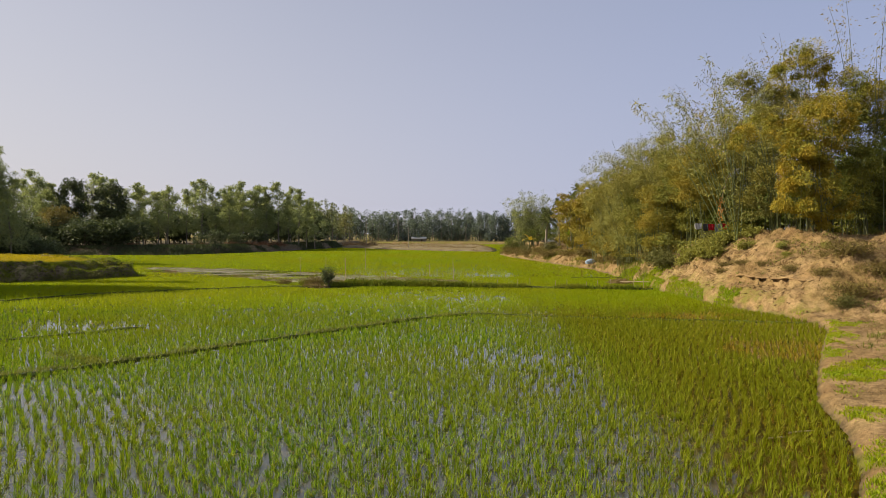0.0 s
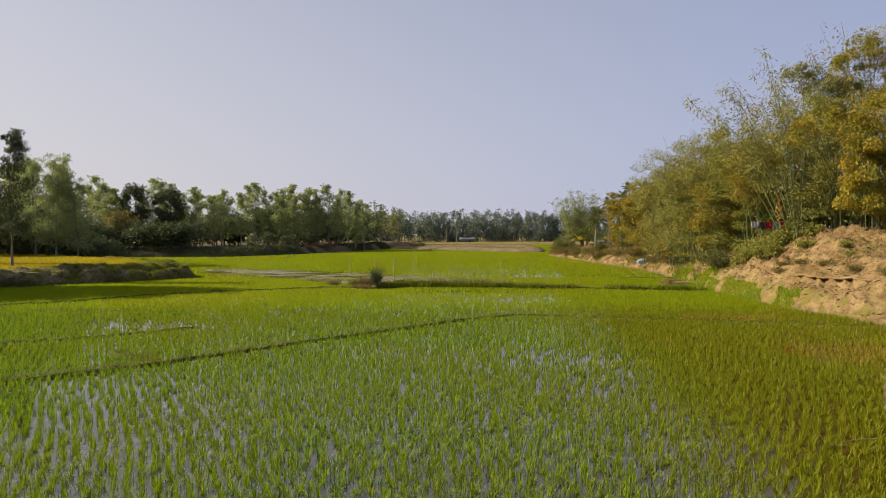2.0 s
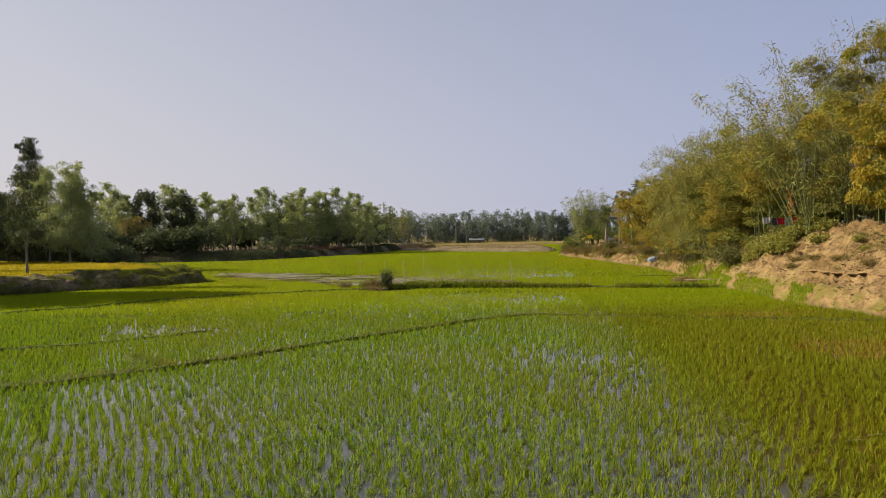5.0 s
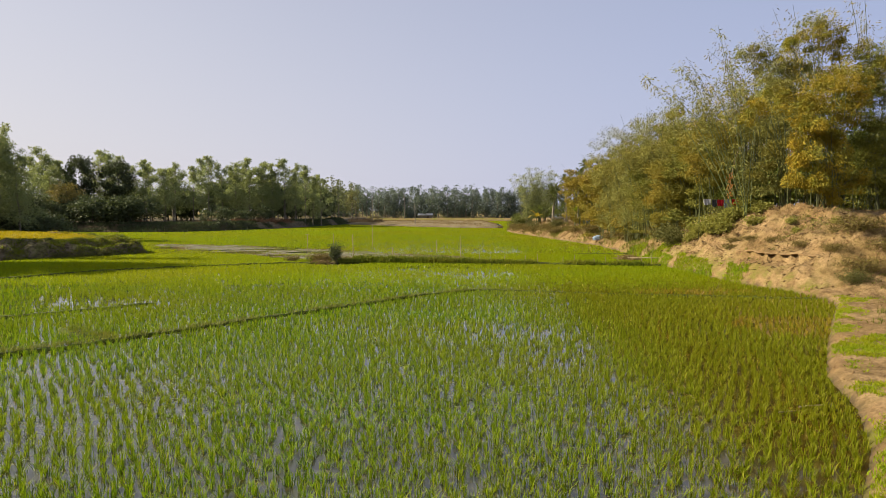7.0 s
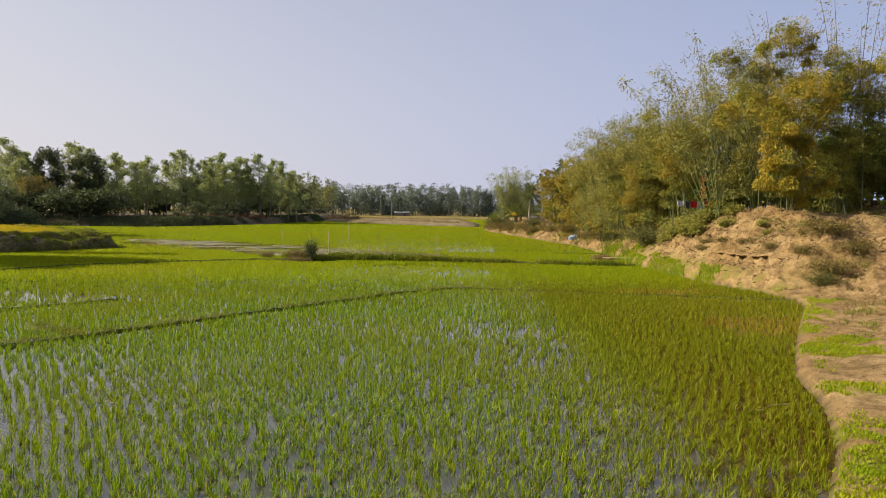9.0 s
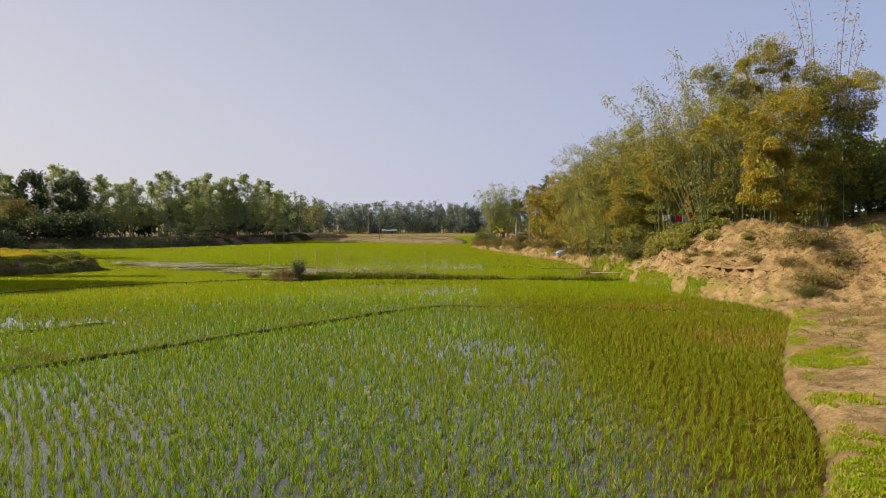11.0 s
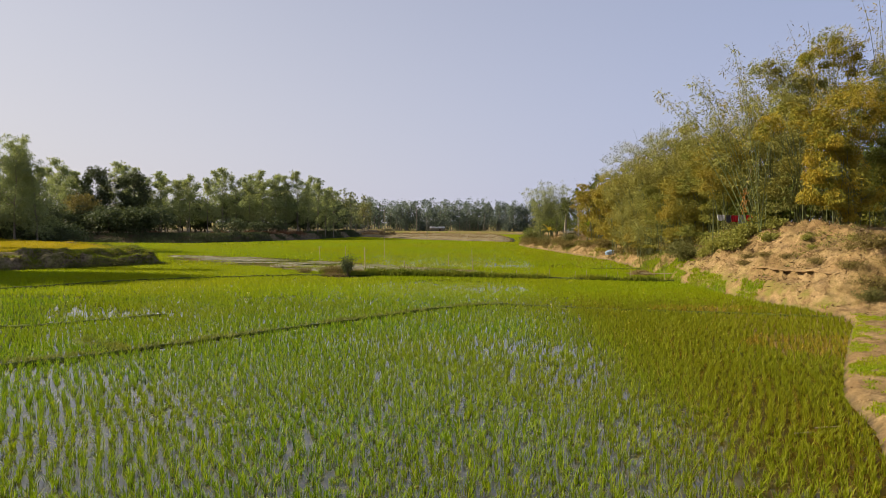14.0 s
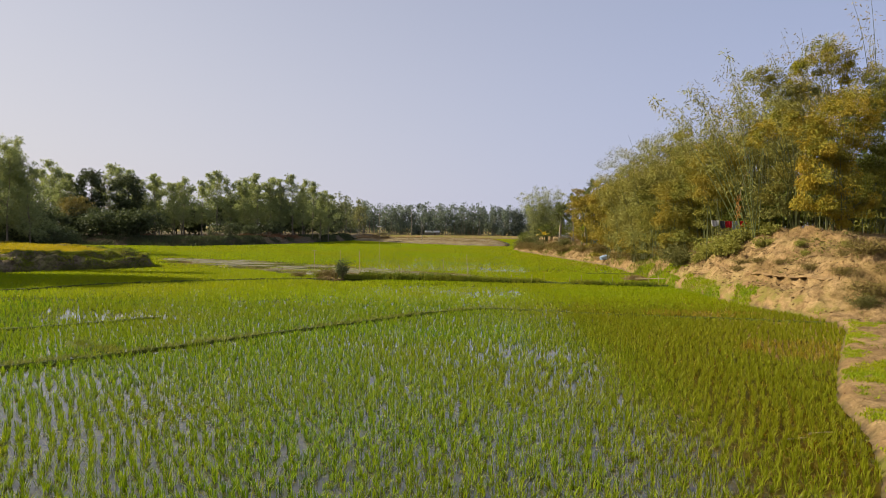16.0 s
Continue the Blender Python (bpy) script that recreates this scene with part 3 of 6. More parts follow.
def on_water(x, y, gap=0.22):
    k = (bank_depth(x, y) < -0.02) & (signed(x, y, PLOT) < -gap - 0.2) & ~(inside(x + 2.6 * fbm(x * 0.4, y * 0.6, 4), y + 2.2 * fbm(x * 0.4 + 9, y * 0.4, 4), POND) & (fbm(x * 0.3, y * 0.6 + 4) < 0.13)) & (signed(x, y, SPIT) < -0.5)
    k &= ~inside(x, y, WOOD_EDGE + [(-30.0, 900.0), (-700.0, 900.0), (-700.0, 60.0)]) & (np.hypot(x + 8.7, y - 48.5) > 2.6)
    for pts in BUNDS.values():
        k &= line_distance(x, y, pts) > gap + 0.05
    return k


def in_view(x, y):
    a = np.degrees(np.arctan2(x, y))
    return (a > -44) & (a < 40)


def yellow_spot(x, y):
    e = fbm(x * 0.5, y * 0.5) * 0.9
    return (np.hypot((x - 12.3) / 2.6, (y - 21.6) / 1.8) + e < 1) | (np.hypot((x - 11.5) / 3.2, (y - 30.6) / 1.0) + e < 1)


def thin_spot(x, y):
    """Places where the planting is sparse and open water shows."""
    e = fbm(x * 0.4 + 7, y * 0.4) * 0.8
    out = np.zeros(len(x))
    for cx, cy, rx_, ry_, bare in [(-17.0, 27.3, 3.6, 2.4, 0.58), (-1.5, 43.8, 4.2, 1.9, 0.55), (1.8, 39.0, 3.0, 2.4, 0.5), (-9.5, 33.5, 2.6, 1.2, 0.5), (2.3, 18.8, 2.6, 3.4, 0.34),
                                   (-22.5, 33.0, 3.0, 1.4, 0.6), (-7.0, 13.0, 3.4, 2.6, 0.16), (-10.5, 16.0, 2.0, 1.6, 0.4)]:
        out = np.maximum(out, bare * smooth(1.35, 0.45, np.hypot((x - cx) / rx_, (y - cy) / ry_) + e))
    return out


def rice_near(r):
    seam = lambda x, y: x - 2.0 - 0.2 * y + 1.5 * fbm(x * 0.1, y * 0.1)
    ax, ay = lattice(-38, 20, 8.2, 38, 0.215, 34, 0.036, r, 0.165)
    k = seam(ax, ay) < 0
    ax, ay = ax[k], ay[k]
    bx, by = lattice(-4, 22, 8.2, 38, 0.205, -27, 0.036, r, 0.165)
    k = seam(bx, by) >= 0
    x, y = np.concatenate([ax, bx[k]]), np.concatenate([ay, by[k]])
    k = on_water(x, y) & in_view(x, y) & (r.random(len(x)) > np.maximum(thin_spot(x, y), 0.04)) & (r.random(len(x)) > smooth(29, 38, y))
    return x[k], y[k]


def tufts(name, x, y, z, count, height, lean, width, spread, material, r, bend=True):
    n = len(x)
    per = r.integers(count[0], count[1] + 1, n)
    i = np.repeat(np.arange(n), per)
    m = len(i)
    size = r.uniform(0.75, 1.2, n)[i]
    base = np.stack([x[i] + r.normal(0, spread, m), y[i] + r.normal(0, spread, m), z[i]], -1)
    h = size * r.uniform(height * 0.65, height * 1.1, m)
    return part(name, mesh_of(name, *blades(base, h, r.uniform(0.1, 1, m) * lean, np.full(m, width) * r.uniform(0.7, 1.2, m), r, bend)), material)


rx, ry = rice_near(rng)
spot = yellow_spot(rx, ry) & (rng.random(len(rx)) < 0.8)
near = ~spot & (ry < 19)
tagged(tufts("rice_seedlings", rx[near], ry[near], rx[near] * 0 - 0.03, (12, 16), 0.20, 0.15, 0.013, 0.029, RICE, rng),
       "bright green young rice planted in rows in water", "rice", kind="stuff")
near = ~spot & (ry >= 19)
tagged(tufts("rice_seedlings", rx[near], ry[near], rx[near] * 0 - 0.03, (8, 10), 0.20, 0.12, 0.028, 0.032, RICE, rng, False),
       "bright green young rice planted in rows further out", "rice", kind="stuff")
tagged(tufts("yellow_rice_seedlings", rx[spot], ry[spot], rx[spot] * 0 - 0.03, (4, 7), 0.2, 0.14, 0.016, 0.025, RICE_YELLOW, rng),
       "thin yellowing young rice in brown shallow water", "rice", kind="stuff")
mx, my = lattice(-48, 20, 29, 58, 0.23, 18, 0.03, rng)
k = on_water(mx, my) & in_view(mx, my) & (rng.random(len(mx)) > thin_spot(mx, my)) & (rng.random(len(mx)) < smooth(29, 38, my))
mx, my = mx[k], my[k]
tagged(tufts("rice_field", mx, my, mx * 0 - 0.03, (8, 9), 0.165, 0.19, 0.038, 0.07, RICE_FAR, rng, False),
       "dense bright green young rice in flooded field", "rice", kind="stuff")
fx, fy = lattice(-90, 26, 58, 236, 0.46, 8, 0.12, rng)
k = on_water(fx, fy, 0.3) & in_view(fx, fy)
fx, fy = fx[k], fy[k]
k = fy < 105
tagged(tufts("far_rice_field", fx[k], fy[k], fx[k] * 0 - 0.03, (6, 7), 0.15, 0.28, 0.09, 0.2, RICE_FAR, rng, False),
       "smooth bright green rice field beyond the bund", "rice", kind="stuff")
tagged(tufts("far_rice_field", fx[~k], fy[~k], fx[~k] * 0 - 0.03, (3, 4), 0.13, 0.36, 0.20, 0.24, RICE_FAR, rng, False),
       "distant bright green rice field", "rice", kind="stuff")


# ---- trees ----
def ground_at(x, y):
    return float(on_ground(np.array([float(x)]), np.array([float(y)]))[0])


def stand(x, y, turn=0.0, size=1.0, tall=None, sink=0.08):
    """A pose on the ground, turned about its upright, scaled."""
    return pose(x, y, ground_at(x, y) - sink, 0, 0, turn) @ Matrix.Diagonal((size, size, tall or size, 1))


def arch(base, way, height, reach, droop, n=9, curve=1.8):
    """A stem that rises, leans out along way and bows over at its top."""
    s = np.linspace(0, 1, n)
    flat = s ** curve * reach
    up = height * (s - droop * s ** 4)
    return np.stack([base[0] + way[0] * flat, base[1] + way[1] * flat, base[2] + up], -1)


def bamboo_leaves(stems, r, low, per_stem, per_cluster, reach, length, width, sag, puff=0.18):
    bases, ways = [], []
    for path in stems:
        n = len(path)
        s = low + (1 - low) * r.random(per_stem) ** 0.8
        at = np.stack([np.interp(s, np.linspace(0, 1, n), path[:, k]) for k in range(3)], -1)
        ang = r.uniform(0, 2 * np.pi, per_stem)
        out = np.stack([np.cos(ang), np.sin(ang), np.zeros(per_stem)], -1)
        far = reach * r.random(per_stem) ** 0.7 * (1.15 - 0.75 * s)
        c = at + out * far[:, None] + np.array([0, 0, -1]) * (far * sag)[:, None]
        k = np.repeat(np.arange(per_stem), per_cluster)
        ball = unit(r.normal(0, 1, (len(k), 3))) * r.random((len(k), 1)) ** 0.25
        ball[:, :2] *= (1 + 0.5 * ball[:, 2:])
        ball = ball * np.array([1.15, 1.15, 1.0])
        ball[:, 2] -= 0.22 * (ball[:, 0] ** 2 + ball[:, 1] ** 2)
        b = c[k] + ball * (puff * (0.5 + reach * 0.5) * 1.7 * r.uniform(0.6, 1.3, per_stem))[k][:, None]
        w = out[k] * 0.4 + ball * np.array([0.8, 0.8, 0.3]) + r.normal(0, 0.42, (len(k), 3)) + np.array([0, 0, -0.5])
        bases.append(b)
        ways.append(w)
    b, w = np.concatenate(bases), np.concatenate(ways)
    b[:, 2] = np.maximum(b[:, 2], 0.25 + 0.3 * r.random(len(b)))
    L = length * r.uniform(0.6, 1.25, len(b))
    return leaf_quads(b, w, L, width * r.uniform(0.7, 1.2, len(b)), r)


def bamboo(label, seed, culms, height, reach, leaf, lean=(0.0, 0.0), spread=0.9, low=0.22, per_stem=30, per_cluster=22, side=1.1, sag=0.6,
           length=0.34, width=0.085, droop=0.18, name="bamboo_clump", stem=None, puff=0.18, fan=0.0):
    r = np.random.default_rng(seed)
    root = thing(name, label, "bamboo", "bamboo on the bank")
    stems = []
    for i in range(culms):
        a = r.uniform(0, 2 * np.pi)
        rad = spread * math.sqrt(r.random())
        way = np.array([math.cos(a), math.sin(a)]) * r.uniform(0.25, 1.0) + np.array(lean)
        if fan:
            way = np.array([math.cos(a), math.sin(a)]) * 0.22 + np.array(lean) * (-fan + (1 + fan) * r.random() ** 0.5)
        base = (rad * math.cos(a), rad * math.sin(a), -0.1)
        path = arch(base, way, height * r.uniform(0.72, 1.05), reach * r.uniform(0.8 if fan else 0.5, 1.1), droop * r.uniform(0.5, 1.5), 9, 1.15 if fan else 1.8)
        stems.append(path)
        v, q = tube(path, np.linspace(0.034, 0.007, len(path)), 6)
        part("culm", tubes_mesh("culm", [(v, q)]), stem or CULM, root)
    part("crown", quads_mesh("crown", bamboo_leaves(stems, r, low, per_stem, per_cluster, side, length, width, sag, puff)), leaf, root)
    return root


def tree(name, label, category, seed, height, radius, low, leaf, bark, clumps=70, per=40, length=0.42, wide=0.24, puff=0.55, trunk=0.16, group="",
         limbs=9, shell=0.45, lean=0.0, taper=0.0, sag=0.2, lobes=0):
    r = np.random.default_rng(seed)
    root = thing(name, label, category, group)
    n = 9
    s = np.linspace(0, 1, n)
    wob = np.cumsum(r.normal(0, 0.012 * height, (n, 2)), axis=0) * s[:, None]
    top = height * 0.93
    path = np.stack([wob[:, 0] + lean * s * s, wob[:, 1], -0.2 + s * top], -1)
    stem = part("trunk", tubes_mesh("trunk", [tube(path, trunk * (1 - 0.86 * s) * (1 + 0.5 * np.exp(-s * 18)), 8)]), bark, root)
    d = unit(r.normal(size=(clumps, 3)))
    rad = (shell + (1 - shell) * r.random(clumps)) ** 0.6
    cz, hz = height * (1 + low) / 2, height * (1 - low) / 2
    c = d * rad[:, None] * np.array([radius, radius, hz])
    c[:, :2] *= (1 - taper * np.clip(c[:, 2:3] / hz, -0.3, 1))
    if lobes:
        h = np.linspace(-0.9, 0.92, lobes)
        a = np.arange(lobes) * 2.4 + r.uniform(0, 6)
        out = radius * (0.66 - 0.62 * taper * np.clip(h, -0.4, 1)) * r.uniform(0.35, 1.1, lobes)
        lc = np.stack([np.cos(a) * out, np.sin(a) * out, h * hz], -1)
        i = r.integers(0, lobes, clumps)
        slim = (1 - 0.62 * taper * np.clip(h, 0, 1))[i]
        c = lc[i] + r.normal(0, 1, (clumps, 3)) * np.array([radius * 0.24, radius * 0.24, hz * 0.11]) * slim[:, None]
        c[:, 2] = np.clip(c[:, 2], -hz, hz)
    else:
        slim = np.ones(clumps)
    c = c + np.array([0, 0, cz])
    c[:, 0] += np.interp(c[:, 2], path[:, 2], path[:, 0])
    c[:, 1] += np.interp(c[:, 2], path[:, 2], path[:, 1])
    for i in range(limbs):
        e = c[i]
        h = max(0.18 * height, e[2] - 0.5 * math.hypot(e[0], e[1]) - 0.12 * height)
        a = np.array([np.interp(h, path[:, 2], path[:, 0]), np.interp(h, path[:, 2], path[:, 1]), h])
        m = (a + e) / 2 + np.array([0, 0, -0.04 * height])
        q = np.linspace(0, 1, 5)[:, None]
        limb = a * (1 - q) ** 2 + m * 2 * q * (1 - q) + e * q * q
        part("limb", tubes_mesh("limb", [tube(limb, trunk * np.linspace(0.42, 0.08, 5), 5)]), bark, stem)
    k = np.repeat(np.arange(clumps), per)
    b = c[k] + unit(r.normal(0, 1, (len(k), 3))) * r.random((len(k), 1)) ** 0.4 * (1.45 * puff * slim * r.uniform(0.7, 1.3, clumps))[k][:, None] * np.array([1, 1, 0.8])
    w = unit(b - c[k]) * 0.6 + r.normal(0, 0.6, (len(k), 3)) + np.array([0, 0, -sag])
    part("crown", quads_mesh("crown", leaf_quads(b, w, length * r.uniform(0.6, 1.3, len(k)), wide * r.uniform(0.7, 1.2, len(k)), r)), leaf, root)
    return root


def shrub(label, seed, radius, height, leaf, leaves=900, length=0.16, wide=0.06, stems=7, group="scrub on the bank"):
    r = np.random.default_rng(seed)
    root = thing("shrub", label, "shrub", group)
    ends = []
    for i in range(stems):
        a = r.uniform(0, 2 * np.pi)
        way = (math.cos(a), math.sin(a))
        path = arch((way[0] * 0.05, way[1] * 0.05, -0.08), way, height * r.uniform(0.6, 0.95), radius * r.uniform(0.3, 0.9), 0.1, 6)
        ends.append(path)
        part("stem", tubes_mesh("stem", [tube(path, np.linspace(0.02, 0.006, 6), 5)]), BARK_DARK, root)
    P = np.concatenate([p[2:] for p in ends])
    b = P[r.integers(0, len(P), leaves)] + r.normal(0, 1, (leaves, 3)) * np.array([radius * 0.28, radius * 0.28, height * 0.16])
    b[:, 2] = np.maximum(b[:, 2], 0.02)
    w = r.normal(0, 0.7, (leaves, 3)) + np.array([0, 0, 0.25])
    part("leaves", quads_mesh("leaves", leaf_quads(b, w, length * r.uniform(0.6, 1.3, leaves), wide * r.uniform(0.7, 1.2, leaves), r)), leaf, root)
    return root


# bamboo along the right bank
def place(ob, x, y, turn=0.0, size=1.0, tall=None):
    ob.matrix_basis = stand(x, y, turn, size, tall)
    return ob


OLIVE = "olive green bamboo clump leaning over the earth bank"
leaning = bamboo("slender green bamboo culms fanning out over the bank", 11, 13, 12.4, 7.6, BAMBOO_PALE, (-1.0, -0.12), 0.7, 0.34, 34, 8, 0.9, 0.5, 0.26, 0.055, 0.12, stem=CULM_PALE, fan=0.05)
place(leaning, 19.3, 42.2, 0, 1.06, 1.04)


def plume_leaves(r, centre, wide, high, dense, length, width):
    """A leafy plume: many small drooping sprays over an uneven rounded body."""
    lumps = max(7, int(7.5 * wide * high))
    d = unit(r.normal(0, 1, (lumps, 3)) + np.array([0, 0, 0.25]))
    c = np.array(centre) + d * np.array([wide, wide, high]) * (0.80 * r.uniform(0.45, 1.12, lumps))[:, None]
    size = 0.385 * r.uniform(0.45, 1.5, lumps) * min(1.15, wide)
    k = r.integers(0, lumps, int(dense * wide * high))
    ball = unit(r.normal(0, 1, (len(k), 3))) * r.random((len(k), 1)) ** 0.25
    ball[:, 2] = 0.75 * ball[:, 2] - 0.45 * (ball[:, 0] ** 2 + ball[:, 1] ** 2)
    b = c[k] + ball * size[k][:, None] * 1.35
    w = d[k] * 0.45 + ball * np.array([0.7, 0.7, 0.2]) + r.normal(0, 0.40, (len(k), 3)) + np.array([0, 0, -0.55])
    return leaf_quads(b, w, length * r.uniform(0.6, 1.3, len(k)), width * r.uniform(0.7, 1.2, len(k)), r)


def bamboo_plumes(label, seed, x, y, plumes, leaf, culms=3, dense=1300, length=0.165, width=0.056, spread=0.45, stem=None, base_z=3.5):
    """A clump whose culms bow over into separate leafy plumes. plumes: dx, dy, height, half width, half height."""
    r = np.random.default_rng(seed)
    root = thing("bamboo_clump", label, "bamboo", "bamboo on the bank")
    for dx, dy, top, wide, high in plumes:
        for i in range(culms):
            base = (r.normal(0, spread), r.normal(0, spread), -0.1)
            way = (dx - base[0] + r.normal(0, 0.3), dy - base[1] + r.normal(0, 0.3))
            path = arch(base, way, (top + high * r.uniform(0.2, 0.9)) * 1.06, 1.0, 0.12, 9, 2.0)
            part("culm", tubes_mesh("culm", [tube(path, np.linspace(0.036, 0.007, 9), 6)]), stem or CULM, root)
        part("crown", quads_mesh("crown", plume_leaves(r, (dx, dy, top), wide, high, dense, length, width)), leaf, root)
    root.matrix_basis = pose(x, y, base_z)
    return root


bamboo_plumes("yellowing leafy bamboo clump with golden drooping plumes on the bank", 12, 22.1, 37.2,
              [(0.9, 0.8, 8.2, 1.3, 1.0), (-0.6, 0.4, 6.8, 1.4, 1.1), (-1.6, -0.2, 5.2, 1.2, 1.2), (-2.1, -0.6, 3.4, 0.9, 1.3), (-0.2, -0.2, 3.9, 1.1, 2.0),
               (-1.7, -0.8, 1.8, 1.0, 1.2), (-0.2, -0.6, 1.5, 0.9, 0.9), (1.7, 0.8, 6.4, 1.0, 1.2), (1.2, -0.5, 2.2, 0.6, 0.8)], BAMBOO_YELLOW, 4, 2400)
bamboo_plumes("tall green and gold bamboo clump with high bowed heads", 22, 23.6, 40.6,
              [(-0.6, 0.4, 12.0, 1.1, 0.9), (0.6, 0.4, 11.2, 1.0, 1.4), (-1.7, 0.4, 10.9, 1.0, 1.0), (2.4, -0.6, 10.3, 1.2, 0.9), (2.8, -0.6, 8.8, 1.4, 1.2),
               (5.0, 0.4, 9.8, 1.1, 0.9), (6.6, 0.9, 10.3, 1.0, 1.0), (5.4, 0.4, 8.3, 1.3, 1.3)], BAMBOO_GOLD, 3, 2000)
bamboo_plumes("slender golden bamboo bowed out in an arm over the bank", 26, 22.0, 41.4,
              [(-2.3, -2.6, 7.2, 1.0, 0.7), (-3.6, -3.0, 6.7, 0.8, 0.6), (-4.5, -3.2, 6.0, 0.6, 0.6)], BAMBOO_YELLOW, 2, 1900)
bamboo_plumes("olive bamboo clump with several leafy heads over the bank", 21, 22.0, 42.0,
              [(-1.7, 1.0, 10.7, 1.3, 1.0), (-0.6, 1.0, 9.8, 1.3, 1.3), (-0.5, 0.0, 7.9, 1.2, 1.3), (0.8, 0.0, 9.3, 1.2, 1.3), (-0.2, -1.0, 6.5, 1.0, 1.1), (-0.5, -0.5, 4.2, 1.2, 1.5), (-1.8, -0.2, 2.3, 1.2, 1.5), (0.4, -0.8, 2.2, 1.1, 1.4)], BAMBOO_PALE, 2, 1750)
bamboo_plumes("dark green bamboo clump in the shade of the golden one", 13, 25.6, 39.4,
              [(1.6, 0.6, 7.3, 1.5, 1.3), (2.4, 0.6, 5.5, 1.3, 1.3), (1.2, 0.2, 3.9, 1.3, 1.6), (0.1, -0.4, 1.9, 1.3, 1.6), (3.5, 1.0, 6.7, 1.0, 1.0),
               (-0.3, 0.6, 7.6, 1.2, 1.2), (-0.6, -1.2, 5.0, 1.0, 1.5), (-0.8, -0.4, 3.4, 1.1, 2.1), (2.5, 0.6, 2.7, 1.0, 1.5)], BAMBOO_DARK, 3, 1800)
bamboo_plumes("low olive gold bamboo clump hanging over the foot of the bank", 27, 18.0, 52.6,
              [(-1.0, -0.3, 5.7, 1.2, 0.9), (0.5, -0.3, 5.1, 1.2, 1.1), (-1.6, -0.5, 3.7, 1.1, 1.1), (0.0, -0.7, 3.1, 1.2, 1.2), (1.3, -0.4, 3.4, 1.0, 1.0),
               (-0.9, -0.8, 1.5, 1.1, 1.0), (0.8, -0.8, 1.4, 1.0, 0.9)], BAMBOO, 2, 1500, base_z=ground_at(18.0, 52.6))
bamboo_plumes("leafy olive gold bamboo clump at the bend of the bank", 28, 19.2, 47.6,
              [(-1.2, -0.4, 6.6, 1.1, 1.0), (0.4, -0.2, 6.0, 1.1, 1.2), (-1.5, -0.7, 4.4, 1.0, 1.2), (0.2, -0.8, 3.6, 1.1, 1.3)], BAMBOO, 2, 1500, base_z=ground_at(19.2, 47.6))
tall = bamboo("tall olive bamboo clump with feathery tops", 14, 24, 12.6, 3.0, BAMBOO, (-0.1, 0.0), 1.4, 0.18, 8, 120, 1.7, 0.6, 0.21, 0.07, 0.14, puff=0.17)
place(tall, 26.3, 46.5)
whips = bamboo("tall thin bamboo shoots with few leaves", 15, 8, 16.4, 4.6, BAMBOO, (-0.25, -0.2), 1.0, 0.55, 24, 4, 0.9, 0.4, 0.22, 0.055, 0.10)
place(whips, 27.5, 41.0)
arching = bamboo("thin bamboo shoots arching out with sparse leaves", 16, 12, 14.0, 5.2, BAMBOO, (-0.7, -0.1), 1.0, 0.45, 24, 5, 0.7, 0.5, 0.24, 0.06, 0.12)
place(arching, 21.4, 46.0)
copy_thing(arching, stand(24.4, 44.0, 10, 0.9, 1.12))
airy = bamboo("airy olive bamboo clump with thin drooping tops", 19, 24, 12.6, 3.4, BAMBOO_PALE, (-0.3, -0.1), 1.3, 0.14, 9, 105, 1.8, 0.6, 0.175, 0.058, 0.16, puff=0.23)
place(airy, 19.9, 53.5, 0, 1.0, 0.92)
copy_thing(airy, stand(22.4, 48.0, 130, 1.0, 1.08))
copy_thing(airy, stand(18.2, 58.5, 20, 0.95, 1.15))
copy_thing(airy, stand(18.2, 61.5, 0, 1.0, 1.14))
copy_thing(airy, stand(18.0, 66.5, 20, 0.9, 0.96))
copy_thing(airy, stand(24.2, 47.6, 250, 1.0, 1.02))
mass = bamboo(OLIVE, 17, 26, 11.0, 3.2, BAMBOO_GREEN, (-0.15, -0.1), 1.6, 0.06, 4, 280, 2.3, 0.8, 0.19, 0.072, 0.22, puff=0.21)
place(mass, 20.4, 50.5, 0, 1.0, 0.84)
for x, y, turn, size, high in [(18.4, 56.0, 80, 0.98, 0.95), (23.8, 54.0, 260, 1.05, 1.05)]:
    copy_thing(mass, stand(x, y, turn, size, high))
mass_b = bamboo("dense olive bamboo clump hanging over the low bank", 20, 24, 11.5, 3.4, BAMBOO, (-0.15, -0.1), 1.6, 0.06, 4, 160, 2.3, 0.8, 0.27, 0.11, 0.22, puff=0.20)
place(mass_b, 19.4, 64.0, 200, 1.0, 1.02)
for x, y, turn, size, high in [(17.8, 70.0, 310, 0.9, 0.90), (19.4, 77.0, 130, 0.95, 0.92), (18.0, 84.0, 20, 0.85, 0.80), (24.5, 64.0, 40, 1.1, 1.15), (19.0, 92.0, 70, 0.8, 0.75)]:
    copy_thing(mass_b, stand(x, y, turn, size, high))
FEATHER_LEAF = foliage("feathery_bamboo_leaf", [(0.0, (0.1716, 0.195, 0.0702)), (1.0, (0.312, 0.3276, 0.1404))], 0.4)
feathery = bamboo("pale feathery bamboo clump at the end of the bank", 18, 24, 10.0, 3.4, FEATHER_LEAF, (-0.1, 0), 0.8, 0.22, 30, 6, 0.8, 0.3, 0.36, 0.08, 0.06)
place(feathery, 14.2, 112.0)
copy_thing(feathery, stand(16.2, 113.0, 120, 1.0, 1.05))

